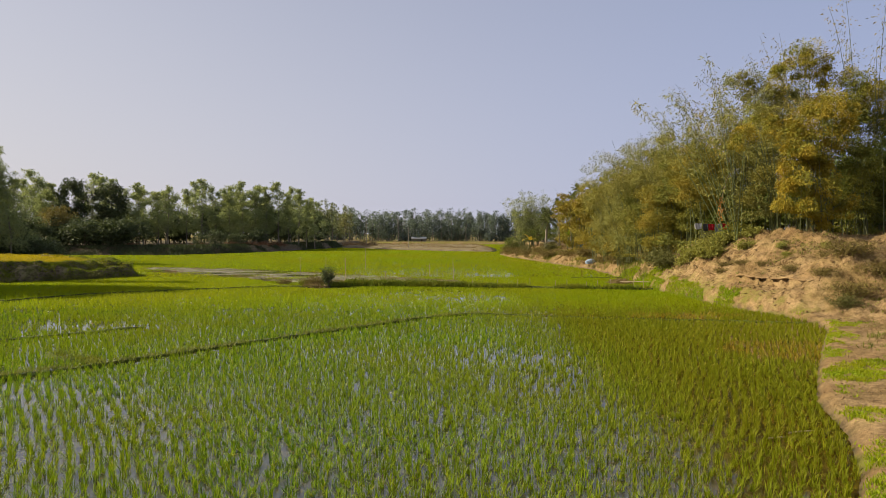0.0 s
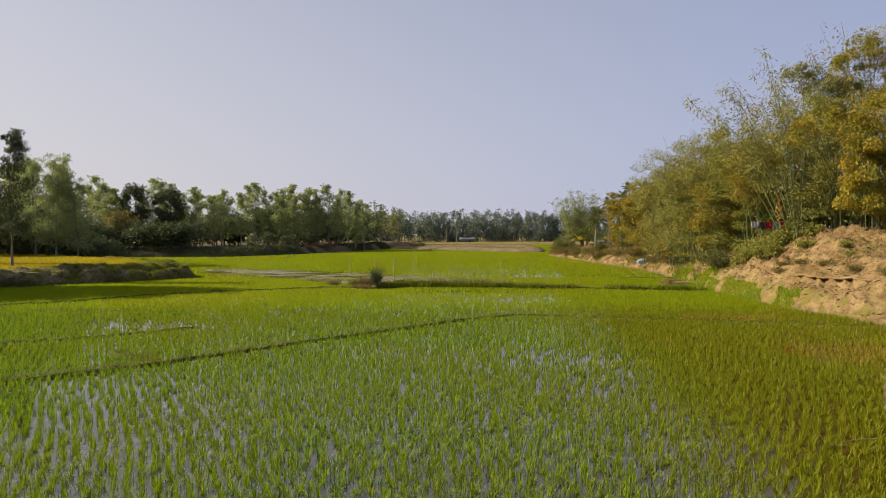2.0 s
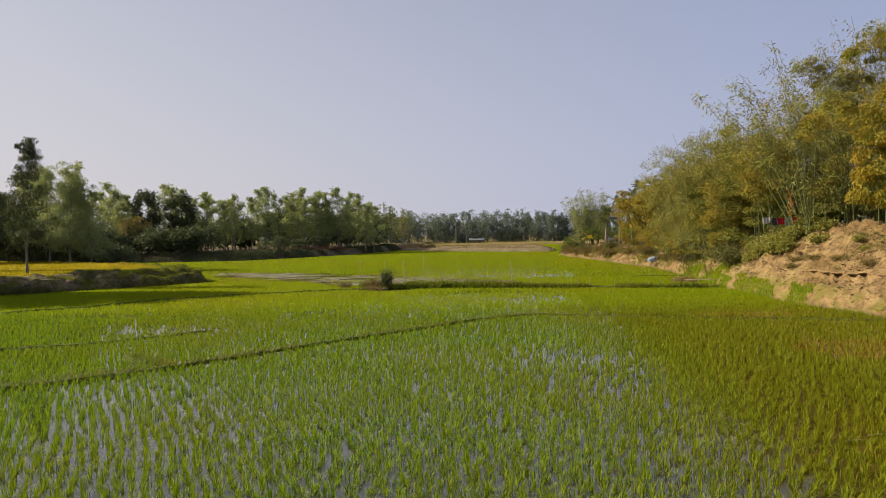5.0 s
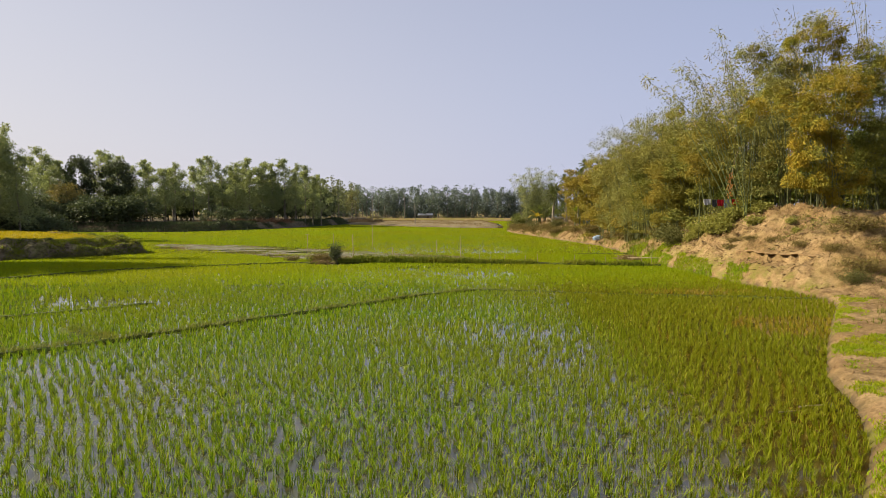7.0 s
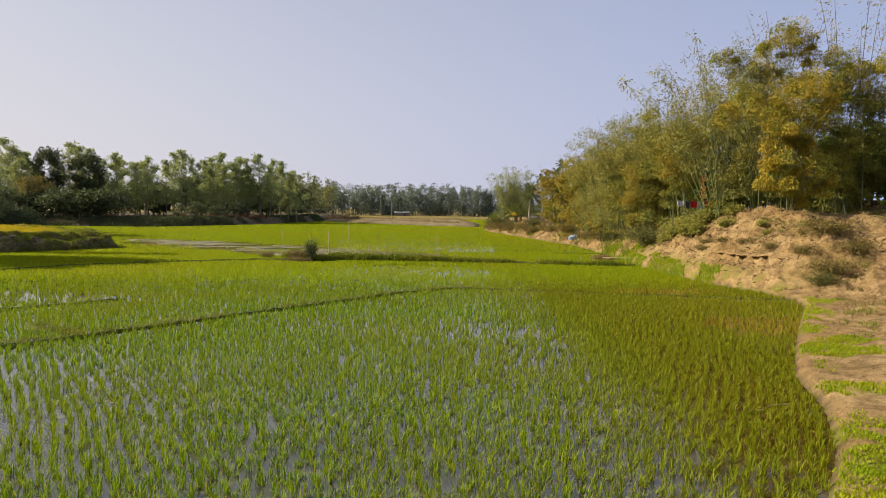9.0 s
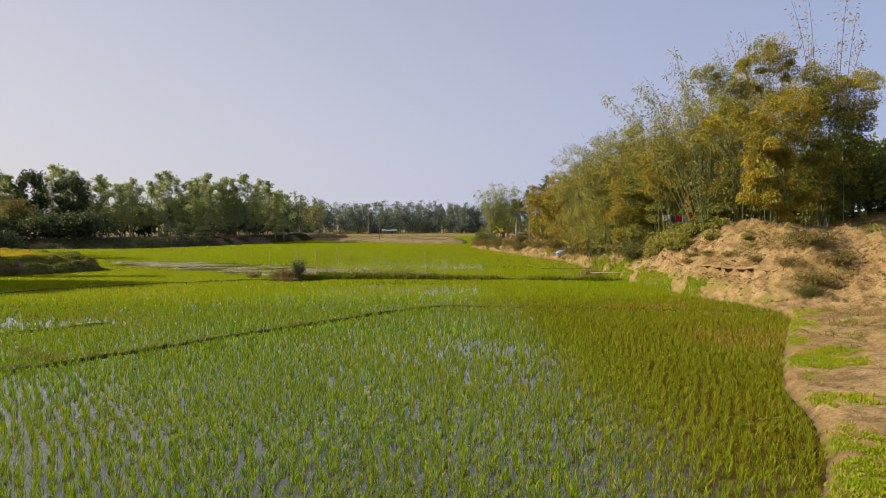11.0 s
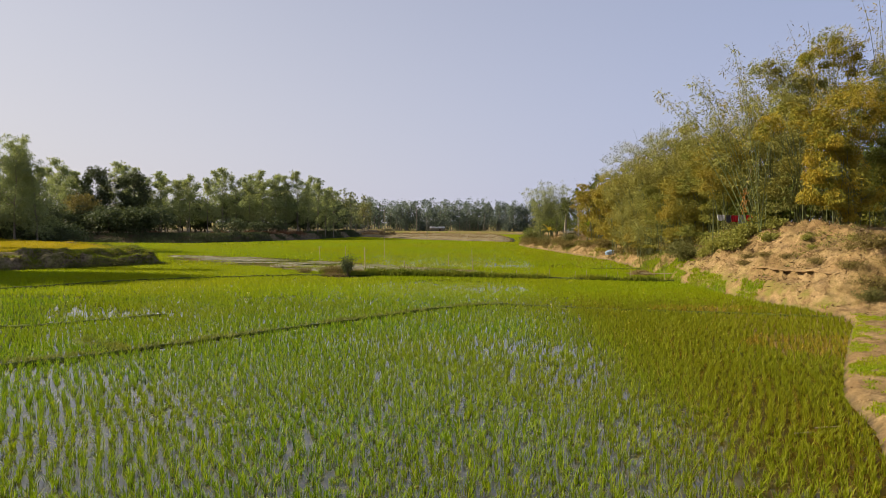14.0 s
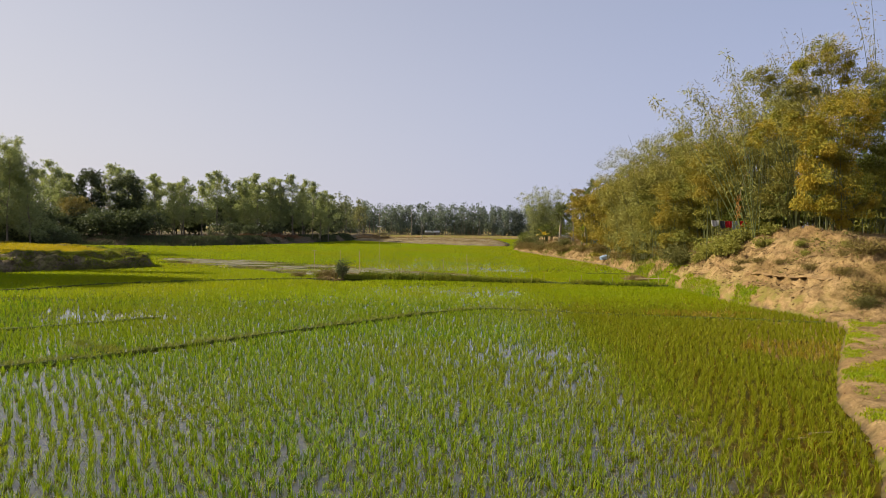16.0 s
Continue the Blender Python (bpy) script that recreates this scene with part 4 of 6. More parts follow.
DEAD_LEAF = foliage("dead_orange_leaf", [(0.0, (0.312, 0.1404, 0.039)), (1.0, (0.4524, 0.234, 0.0702))], 0.3)


def dead_branch(label, x, y, top, bottom, seed):
    """A broken bamboo branch that hangs out of the crown."""
    r = np.random.default_rng(seed)
    root = thing("dead_branch", label, "branch", "dead branches in the bamboo")
    s = np.linspace(0, 1, 7)
    path = np.stack([x + 0.5 * (1 - s) ** 2, y + 0.1 * s, top + (bottom - top) * s], -1)
    part("stem", tubes_mesh("stem", [tube(path, np.linspace(0.02, 0.006, 7), 5)]), CULM_DRY, root)
    b = path[r.integers(4, 7, 70)] + r.normal(0, 1, (70, 3)) * np.array([0.12, 0.12, 0.25])
    part("leaves", quads_mesh("leaves", leaf_quads(b, r.normal(0, 0.4, (70, 3)) + np.array([0, 0, -0.8]), r.uniform(0.12, 0.26, 70), np.full(70, 0.06), r)), DEAD_LEAF, root)
    return root


dead_branch("dead orange bamboo branch hanging from the clump", 20.6, 38.6, 10.0, 7.0, 3)
dead_branch("dead tan bamboo branch hanging from the clump", 18.4, 42.0, 8.0, 5.2, 4)

# leafy trees between and behind the bamboo
mango = tree("leafy_tree", "dense dark green leafy tree", "tree", 31, 8.5, 4.0, 0.22, MANGO_LEAF, BARK_DARK, 70, 54, 0.31, 0.16, 0.6, 0.2, "leafy trees")
place(mango, 32.5, 47.0, 0, 0.9, 0.55)
for x, y, turn, size in [(31.6, 38.0, 60, 0.48), (36.0, 41.0, 140, 0.5), (28.0, 58.0, 200, 1.1), (27.0, 70.0, 30, 1.1), (24.0, 84.0, 280, 1.0),
                         (20.5, 95.0, 170, 0.85), (13.2, 115.0, 30, 0.5), (16.4, 109.0, 200, 0.72), (18.6, 103.5, 320, 0.7), (16.5, 117.0, 10, 0.75), (13.8, 119.5, 90, 0.6), (22.0, 108.0, 250, 1.0), (29.0, 50.5, 80, 0.7), (25.5, 51.5, 10, 0.6)]:
    copy_thing(mango, stand(x, y, turn, size))

thicket = tree("thicket_tree", "low dark green tree in the thicket behind the bamboo", "tree", 33, 4.2, 2.4, 0.03, MANGO_LEAF, BARK_DARK, 60, 24, 0.34, 0.19, 0.5, 0.1, "thicket behind the bamboo", 5)
place(thicket, 24.0, 45.6)
for x, y, turn, size in [(21.6, 47.0, 40, 0.8), (26.5, 43.2, 90, 0.9), (29.5, 41.5, 130, 1.0), (28.0, 47.5, 200, 1.0), (22.5, 52.0, 20, 0.9), (31.5, 39.0, 80, 1.0), (34.0, 36.0, 10, 1.2),
                         (21.8, 57.5, 120, 0.9), (21.5, 63.0, 300, 1.0), (21.5, 70.0, 0, 1.0), (20.6, 77.5, 60, 1.0), (20.2, 85.0, 150, 0.9), (19.6, 93.0, 210, 0.9), (37.0, 46.0, 45, 1.3), (33.0, 50.0, 100, 1.3), (33.2, 43.6, 20, 1.2), (36.4, 49.4, 70, 1.5), (40.0, 50.5, 170, 1.5), (35.0, 53.5, 260, 1.6), (42.5, 47.0, 10, 1.4), (38.6, 42.8, 310, 1.2), (31.6, 46.6, 200, 1.2), (27.6, 43.8, 280, 1.0)]:
    copy_thing(thicket, stand(x, y, turn, size))

# the trees across the fields
lone = tree("slender_tree", "slender dark tree with drooping foliage on the plot's edge", "tree", 49, 12.4, 1.9, 0.25, BROADLEAF, BARK, 150, 46, 0.26, 0.085, 0.38, 0.10, "trees by the mustard plot",
            8, 0.2, 0.3, 0.85, 1.1, 20)
place(lone, -43.2, 54.2)
# the last three stand out of view and add shade on the field
for x, y, turn, size in [(-41.2, 45.6, 120, 1.14), (-57.0, 60.0, 220, 1.0), (-54.5, 45.0, 300, 1.1), (-59.0, 50.0, 0, 1.1)]:
    copy_thing(lone, stand(x, y, turn, size))
grove = tree("tall_tree", "dense tall pale green tree with slender pale trunk", "tree", 48, 14.6, 2.9, 0.14, TALL_LEAF, BARK, 230, 34, 0.27, 0.125, 0.5, 0.14, "trees across the field", 9, 0.3, 0, 0.7, 0.4, 18)
place(grove, -60.0, 83.4)
for x, y, turn, size, high in [(-57.6, 84.6, 150, 0.85, 0.84), (-63.8, 84.5, 210, 0.95, 0.94), (-61.6, 86.8, 80, 1.0, 0.98)]:
    copy_thing(grove, stand(x, y, turn, size, high))
pale = tree("tall_tree", "tall pale green tree with slender trunk", "tree", 42, 14.5, 3.0, 0.16, TALL_LEAF, BARK, 150, 20, 0.40, 0.20, 0.50, 0.15, "trees across the field", 9, 0.3, 0, 0.8, 0.3, 13)
place(pale, -70.5, 90.0, 0, 1.0, 0.96)
pale_b = tree("tall_tree", "tall pale green tree with open crown", "tree", 43, 14.0, 3.0, 0.26, TALL_LEAF, BARK, 130, 23, 0.39, 0.20, 0.48, 0.14, "trees across the field", 9, 0.2, 0.5, 0.6, 0.3, 10)
place(pale_b, -66.0, 92.0)
pale_c = tree("tall_tree", "tall pale green tree with narrow crown", "tree", 44, 14.0, 2.3, 0.24, TALL_LEAF, BARK, 130, 23, 0.39, 0.20, 0.46, 0.13, "trees across the field", 9, 0.2, -0.4, 0.9, 0.3, 12)
place(pale_c, -74.0, 92.5, 30)
copy_thing(pale_c, stand(-67.0, 88.0, 200, 1.1, 1.0))
round_dark = tree("round_tree", "dark green round-crowned tree", "tree", 45, 12.0, 3.4, 0.35, BROADLEAF, BARK_DARK, 90, 60, 0.42, 0.24, 0.6, 0.2, "trees across the field")
place(round_dark, -72.5, 139.0, 0, 1.0, 1.12)
copy_thing(round_dark, stand(-79.5, 137.0, 90, 0.9, 1.08))
for x, y, size in [(-69.5, 82.0, 0.72), (-73.5, 86.5, 0.8), (-79.0, 90.0, 0.85), (-76.5, 82.5, 0.75), (-83.0, 86.0, 0.85)]:
    copy_thing(round_dark, stand(x, y, x * 37 % 360, size, size))
# unseen trees left of the view, placed to shade the field beside the plot
for x, y, turn, size, high in [(-52.0, 48.0, 20, 1.05, 1.42), (-48.5, 44.2, 130, 1.0, 1.1), (-48.5, 40.6, 250, 1.0, 0.95)]:
    copy_thing(round_dark, stand(x, y, turn, size, high))
bronze = tree("low_tree", "bronze green low tree", "tree", 46, 8.2, 3.6, 0.2, BROWN_LEAF, BARK_DARK, 70, 55, 0.4, 0.2, 0.6, 0.16, "trees across the field")
place(bronze, -77.0, 127.0)
# x, y, height scale, which of the three
for i, (x, y, size) in enumerate([(-86.5, 128, 1.02), (-82.5, 131, 1.0), (-68.5, 143, 1.02), (-65.5, 146, 0.98), (-62.5, 144, 1.0), (-59.5, 147, 1.12), (-56.0, 147, 1.10),
                                  (-53.5, 149, 1.08), (-50.5, 150, 0.95), (-47.5, 151, 1.06), (-45.0, 153, 1.0), (-42.5, 153, 1.12), (-40.0, 154, 1.14), (-38.0, 156, 1.02),
                                  (-36.0, 158, 1.02), (-34.5, 160, 1.0), (-33.0, 163, 1.0), (-43.6, 156, 1.02), (-49.0, 154, 1.1), (-94, 126, 0.95), (-101, 127, 1.0), (-91, 138, 1.24), (-87.5, 136, 1.16), (-95, 133, 1.22), (-79, 143, 1.22), (-69.5, 147, 1.18), (-75.5, 141, 1.1)]):
    copy_thing((pale, pale_b, pale_c)[i % 3], stand(x, y, 77 * i % 360, size * (0.85 if i % 2 else 1.0), size * (0.94, 0.82, 0.98, 0.88)[i % 4]))
for i, (x, y, size) in enumerate([(-48.5, 162, 1.05), (-55, 160, 1.1), (-62, 158, 1.1), (-70, 155, 1.0), (-78, 150, 1.1), (-88, 142, 1.1), (-41, 170, 1.05), (-97, 140, 1.0), (-107, 138, 1.0), (-74, 147, 1.02), (-84.5, 138, 0.95), (-66, 151, 1.0), (-51.5, 156, 1.0)]):
    copy_thing((pale_b, pale_c, pale)[i % 3], stand(x, y, 50 * i, size * 1.05, size * (1.0, 0.9)[i % 2]))
low_dark = tree("low_tree", "low dark bushy tree at the wood's edge", "tree", 47, 5.2, 3.0, 0.08, BROADLEAF, BARK_DARK, 60, 19, 0.48, 0.29, 0.62, 0.12, "undergrowth trees", 6)
place(low_dark, -69.0, 124.0)
for x, y, size in [(-54.5, 87.5, 0.6), (-57.0, 88.5, 0.75), (-60.0, 86.5, 0.8), (-62.5, 88.0, 0.85), (-65.5, 88.5, 0.9), (-68.5, 90.5, 1.0), (-72.0, 92.0, 1.0), (-75.5, 91.0, 1.1),
                   (-79.0, 90.0, 1.1), (-64.0, 92.5, 1.0), (-58.5, 93.0, 0.8)]:
    copy_thing(low_dark, stand(x, y, x * 71 % 360, size, size * 0.95))
for i in range(40):
    u = i / 39
    x = -114 + 54 * u + rng.normal(0, 1.0)
    y = np.interp(x, [-112, -72, -51, -44], [116, 120.5, 121.5, 132]) + rng.uniform(0, 8)
    copy_thing(low_dark, stand(x, y, rng.uniform(0, 360), rng.uniform(0.85, 1.25), rng.uniform(0.6, 1.2)))
for i in range(6):
    x = -49 + 17 * i / 11 + rng.normal(0, 0.6)
    y = np.interp(x, [-51, -44, -36.7, -30], [124, 134, 150, 184]) + rng.uniform(3, 9)
    copy_thing(low_dark, stand(x, y, rng.uniform(0, 360), rng.uniform(0.5, 0.8), rng.uniform(0.45, 0.7)))


for i in range(22):
    x = -80 + 46 * i / 21 + rng.normal(0, 1)
    y = np.interp(x, [-80, -51, -36], [150, 158, 176]) + rng.uniform(0, 14)
    copy_thing(low_dark, stand(x, y, rng.uniform(0, 360), rng.uniform(1.1, 1.5), rng.uniform(1.3, 2.0)))


def far_wood(r):
    """The wood along the horizon: crowns and trunks, one mesh each."""
    quads, nearer, trunks = [], [], []
    for i in range(360):
        if i < 120:
            x, y, h = -62 + 104 * (i + r.random()) / 120, r.uniform(246, 264), r.uniform(7.5, 12.8)
        elif i < 170:
            x, y, h = r.uniform(-64, -31), r.uniform(176, 230), r.uniform(9, 13.5)
        elif i < 270:
            x, y, h = -75 + 145 * (i - 170 + r.random()) / 100, r.uniform(264, 330), r.uniform(10.5, 15.5)
        elif i < 290:
            x, y, h = r.uniform(-190, -70), r.uniform(150, 200), r.uniform(10, 15)
        else:
            x, y, h = r.uniform(-75, 60), r.uniform(243, 275), r.uniform(2.0, 5.0)
        z = ground_at(x, y)
        n = 22 if i < 170 or i >= 290 else 15
        hh = r.uniform(-1, 1, n)
        a = r.uniform(0, 2 * np.pi, n)
        o = (1.75 - 1.0 * hh) * r.uniform(0.1, 1, n) * (0.95 if h > 7.4 else 1.4)
        c = np.stack([x + np.cos(a) * o, y + np.sin(a) * o, z + h * (0.60 + 0.38 * hh)], -1)
        k = np.repeat(np.arange(n), 12)
        b = c[k] + r.normal(0, 0.50, (len(k), 3))
        (nearer if 120 <= i < 170 else quads).append(leaf_quads(b, r.normal(size=(len(k), 3)), 0.66 * r.uniform(0.6, 1.3, len(k)), 0.48 * r.uniform(0.7, 1.2, len(k)), r))
        p = np.array([[x, y, z - 0.1], [x + r.normal(0, 0.2), y, z + h * 0.4], [x + r.normal(0, 0.4), y, z + h * 0.85]])
        trunks.append(tube(p, [0.16, 0.12, 0.04], 5))
    return np.concatenate(quads), np.concatenate(nearer), trunks


fq, fm, ft = far_wood(np.random.default_rng(9))
# leaf colours of the far wood carry the haze
wood = tagged(part("far_wood", quads_mesh("far_wood", fq), FAR_HAZE_LEAF), "distant wood along the horizon, haze painted into its leaf colour", "wood", kind="stuff")
tagged(part("far_wood", quads_mesh("far_wood", fm), MID_HAZE_LEAF), "olive trees at the end of the wood, haze in their leaf colour", "wood", kind="stuff")
tagged(part("far_trunks", tubes_mesh("far_trunks", ft), BARK), "pale slender trunks of the distant wood", "wood", kind="stuff")


# ---- small growth on the banks ----
def scatter(x0, x1, y0, y1, per_square, r):
    n = int((x1 - x0) * (y1 - y0) * per_square)
    return r.uniform(x0, x1, n), r.uniform(y0, y1, n)


GRASS_DULL = foliage("rough_grass_leaf", [(0.0, (0.0936, 0.117, 0.01716)), (0.6, (0.1794, 0.2028, 0.0312)), (1.0, (0.2652, 0.2574, 0.0624))], 0.35)
# bright grass on the beach and along the foot of the bank
sx, sy = scatter(4, 24, 7, 30, 310, rng)
d = bank_depth(sx, sy)
k = (d > 0.12) & (d < 9) & in_view(sx, sy) & (rng.random(len(sx)) < shore_grass(sx, sy) * np.interp(sy, [8, 16, 28], [1.0, 0.8, 0.45]))
tagged(tufts("bank_grass", sx[k], sy[k], on_ground(sx[k], sy[k]) - 0.02, (4, 7), 0.085, 0.09, 0.021, 0.05, GRASS, rng),
       "bright green low grass in patches on the sandy shore", "grass", kind="stuff")
sx, sy = scatter(13, 19, 30, 58, 170, rng)
d = bank_depth(sx, sy)
k = (d > -0.1) & (d < 0.75 + 1.2 * fbm(sx * 0.5, sy * 0.5)) & (fbm(sx * 0.6 + 5, sy * 0.6) > np.where(sy > 35, -0.05, 0.06)) & (sy > 30.5)
k |= (d > -0.3) & (d < 1.5) & (sy > 45.5) & (sy < 51.5) & (fbm(sx * 0.5, sy * 0.5) > -0.1)
tagged(tufts("foot_grass", sx[k], sy[k], np.maximum(on_ground(sx[k], sy[k]), 0) - 0.02, (5, 7), 0.2, 0.2, 0.035, 0.08, GRASS_LUSH, rng, False),
       "lush bright green grass along the foot of the bank", "grass", kind="stuff")
# dry grass on the face and the top of the bank
sx, sy = scatter(11, 32, 15, 56, 40, rng)
d = bank_depth(sx, sy)
k = (d > 1.4) & (d < 14) & (fbm(sx * 0.5 + 21, sy * 0.5) + rng.normal(0, 0.08, len(sx)) + 0.06 * smooth(3, 6, d) > np.where(sy < 26, 0.12, 0.05)) & in_view(sx, sy)
tagged(tufts("dry_grass", sx[k], sy[k], on_ground(sx[k], sy[k]) - 0.03, (4, 7), 0.17, 0.24, 0.024, 0.08, STRAW, rng, False),
       "dry straw-coloured grass tufts on the brown bank", "grass", kind="stuff")
sx, sy = scatter(12, 32, 18, 52, 26, rng)
d = bank_depth(sx, sy)
k = (d > 1.2) & (d < 13) & (fbm(sx * 0.45 + 61, sy * 0.45, 4) + rng.normal(0, 0.06, len(sx)) > 0.10) & in_view(sx, sy)
tagged(tufts("bank_weeds", sx[k], sy[k], on_ground(sx[k], sy[k]) - 0.03, (4, 7), 0.16, 0.2, 0.028, 0.09, GRASS_DULL, rng),
       "dull olive weeds scattered over the dry bank", "weeds", kind="stuff")
sx, sy = scatter(8, 24, 52, 124, 13, rng)
d = bank_depth(sx, sy)
k = (d > 0.15) & (d < 8) & (fbm(sx * 0.4, sy * 0.4) > -0.08)
tagged(tufts("far_bank_grass", sx[k], sy[k], on_ground(sx[k], sy[k]) - 0.03, (4, 6), 0.38, 0.4, 0.05, 0.15, STRAW, rng, False),
       "dry grass along the far part of the bank", "grass", kind="stuff")
sx, sy = scatter(8, 24, 50, 124, 16, rng)
d = bank_depth(sx, sy)
k = (d > 0.05) & (d < 3.0) & (fbm(sx * 0.5 + 14, sy * 0.5) > 0.0)
tagged(tufts("shore_weeds", sx[k], sy[k], on_ground(sx[k], sy[k]) - 0.03, (4, 6), 0.35, 0.35, 0.05, 0.15, GRASS_DULL, rng, False),
       "dull green and brown weeds along the waterline", "weeds", kind="stuff")
# the raised plot: mustard on top, rough grass on its sides
sx, sy = scatter(-95, -27, 33, 100, 11, rng)
d = signed(sx, sy, PLOT)
k = (d > 1.6 + 2.0 * smooth(-46, -33, sx)) & in_view(sx, sy)
tagged(tufts("mustard_crop", sx[k], sy[k], on_ground(sx[k], sy[k]) - 0.03, (5, 6), 0.22, 0.26, 0.09, 0.2, MUSTARD, rng, False),
       "yellow flowering mustard crop on a raised plot", "crop", kind="stuff")
sx, sy = scatter(-66, -27, 33, 72, 130, rng)
d = signed(sx, sy, PLOT)
k = (d > -0.1) & (d < 2.4 + 2.2 * smooth(-46, -33, sx)) & (fbm(sx * 0.55 + 2, sy * 0.55, 4) + 0.15 * smooth(-38, -31, sx) > 0.0) & in_view(sx, sy)
tagged(tufts("plot_grass", sx[k], sy[k], on_ground(sx[k], sy[k]) - 0.03, (4, 6), 0.18, 0.22, 0.045, 0.1, BUND_WEED, rng, False),
       "rough green grass on the plot's earth sides", "grass", kind="stuff")
# rough dark scrub on the wood's edge, added to stand in for shade
sx, sy = scatter(-115, -28, 108, 190, 16, rng)
edge = WOOD_EDGE + [(-30.0, 900.0), (-700.0, 900.0), (-700.0, 60.0)]
d = line_distance(sx, sy, WOOD_EDGE)
k = inside(sx, sy, edge) & (d < 5) & (fbm(sx * 0.2, sy * 0.2) > -0.15 + 0.16 * smooth(-48, -40, sx))
tagged(tufts("wood_edge_scrub", sx[k], sy[k], on_ground(sx[k], sy[k]) - 0.03, (4, 6), 0.5, 0.45, 0.12, 0.3, BROADLEAF, rng, False),
       "rough scrub along the wood's edge, dark to stand in for shade", "scrub", kind="stuff")
sx, sy = scatter(-32, 15, 140, 222, 0.7, rng)
k = (signed(sx, sy, SPIT) > 0.5) & (fbm(sx * 0.15, sy * 0.15) > -0.05)
tagged(tufts("spit_grass", sx[k], sy[k], on_ground(sx[k], sy[k]) - 0.03, (4, 6), 0.35, 0.4, 0.09, 0.25, STRAW, rng, False),
       "thin dry grass on the bare spit", "grass", kind="stuff")
# stubble and weeds round the shallow pond
sx, sy = scatter(-37, 1, 49, 78, 12, rng)
d = signed(sx, sy, POND)
k = (d > -0.6) & (d < 2.5) & (fbm(sx * 0.35, sy * 0.35) + 0.10 * smooth(-12, -6, sx) > 0.03) & (on_ground(sx, sy) > -0.09)
tagged(tufts("pond_stubble", sx[k], sy[k], on_ground(sx[k], sy[k]) - 0.02, (3, 5), 0.22, 0.25, 0.03, 0.1, STRAW, rng, False),
       "dry stubble on the mud round a shallow pond", "grass", kind="stuff")
k = (signed(sx, sy, POND) > -0.3) & (fbm(sx * 0.45 + 33, sy * 0.8, 4) + 0.08 * smooth(-14, -6, sx) > 0.05)
tagged(tufts("pond_weeds", sx[k], sy[k], np.maximum(on_ground(sx[k], sy[k]), -0.02) - 0.02, (4, 6), 0.13, 0.22, 0.03, 0.12, GRASS_DULL, rng, False),
       "low green weeds in patches over the pond's mud", "weeds", kind="stuff")
# weeds on the bunds
for key, dense, tall_, mat, name_, text in [("cross", 190, 0.34, BUND_WEED, "bund_grass", "green weeds on the bund between fields"),
                                            ("long", 60, 0.13, GRASS_DULL, "bund_grass", "short green grass on the low bund"),
                                            ("spur", 60, 0.15, BUND_WEED, "bund_grass", "short green grass on a broken bund"),
                                            ("west", 22, 0.22, GRASS, "bund_grass", "short green grass on the low bund")]:
    pts = np.array(BUNDS[key])
    seg = np.hypot(*np.diff(pts, axis=0).T)
    s = np.concatenate([[0], np.cumsum(seg)])
    q = rng.uniform(0, s[-1], int(s[-1] * dense))
    bx, by = np.interp(q, s, pts[:, 0]) + rng.normal(0, 0.16, len(q)), np.interp(q, s, pts[:, 1]) + rng.normal(0, 0.16, len(q))
    k = fbm(q * 0.5, q * 0 + 3) + (0.42 * smooth(6, -2, bx) - 0.06 if key == "cross" else 0.05) > rng.uniform(-0.2, 0.25, len(q))
    tagged(tufts(name_, bx[k], by[k], bx[k] * 0 + 0.08, (3, 5), tall_, 0.2, 0.045 if key == "cross" else 0.025, 0.05, mat, rng, False), text, "grass", kind="stuff")


# clods and small stones on the bank
def clods(r, n):
    x, y = r.uniform(8, 30, n * 6), r.uniform(11, 50, n * 6)
    d = bank_depth(x, y)
    k = (d > 0.1) & (d < 7.5) & (fbm(x * 0.4 + 50, y * 0.4) + 0.12 * smooth(2.5, 0.5, d) * (y > 29) > 0.0)
    x, y = x[k][:n], y[k][:n]
    oct_v = np.array([(1, 0, 0), (0, 1, 0), (-1, 0, 0), (0, -1, 0), (0, 0, 1), (0, 0, -1)], float)
    oct_f = np.array([(0, 1, 4), (1, 2, 4), (2, 3, 4), (3, 0, 4), (1, 0, 5), (2, 1, 5), (3, 2, 5), (0, 3, 5)])
    size = (0.014 + 0.07 * r.random(len(x)) ** 4) * np.where(y < 27, 0.42, 1.0)
    v = oct_v[None] * r.uniform(0.6, 1.3, (len(x), 6, 3)) * size[:, None, None]
    z = on_ground(x, y)
    v = v + np.stack([x, y, z + size * 0.3], -1)[:, None]
    f = (oct_f[None] + np.arange(len(x))[:, None, None] * 6).reshape(-1)
    return mesh_of("soil_clods", v.reshape(-1, 3), f, np.full(len(x) * 8, 3))


SOIL = plain("dry_soil", (0.1872, 0.1154, 0.05148), (0.2964, 0.1989, 0.0975), 2.0, 0.95, 0.6, 0.04)
tagged(part("soil_clods", clods(rng, 6500), SOIL), "crumbled brown soil clods on the bank", "soil", kind="stuff")


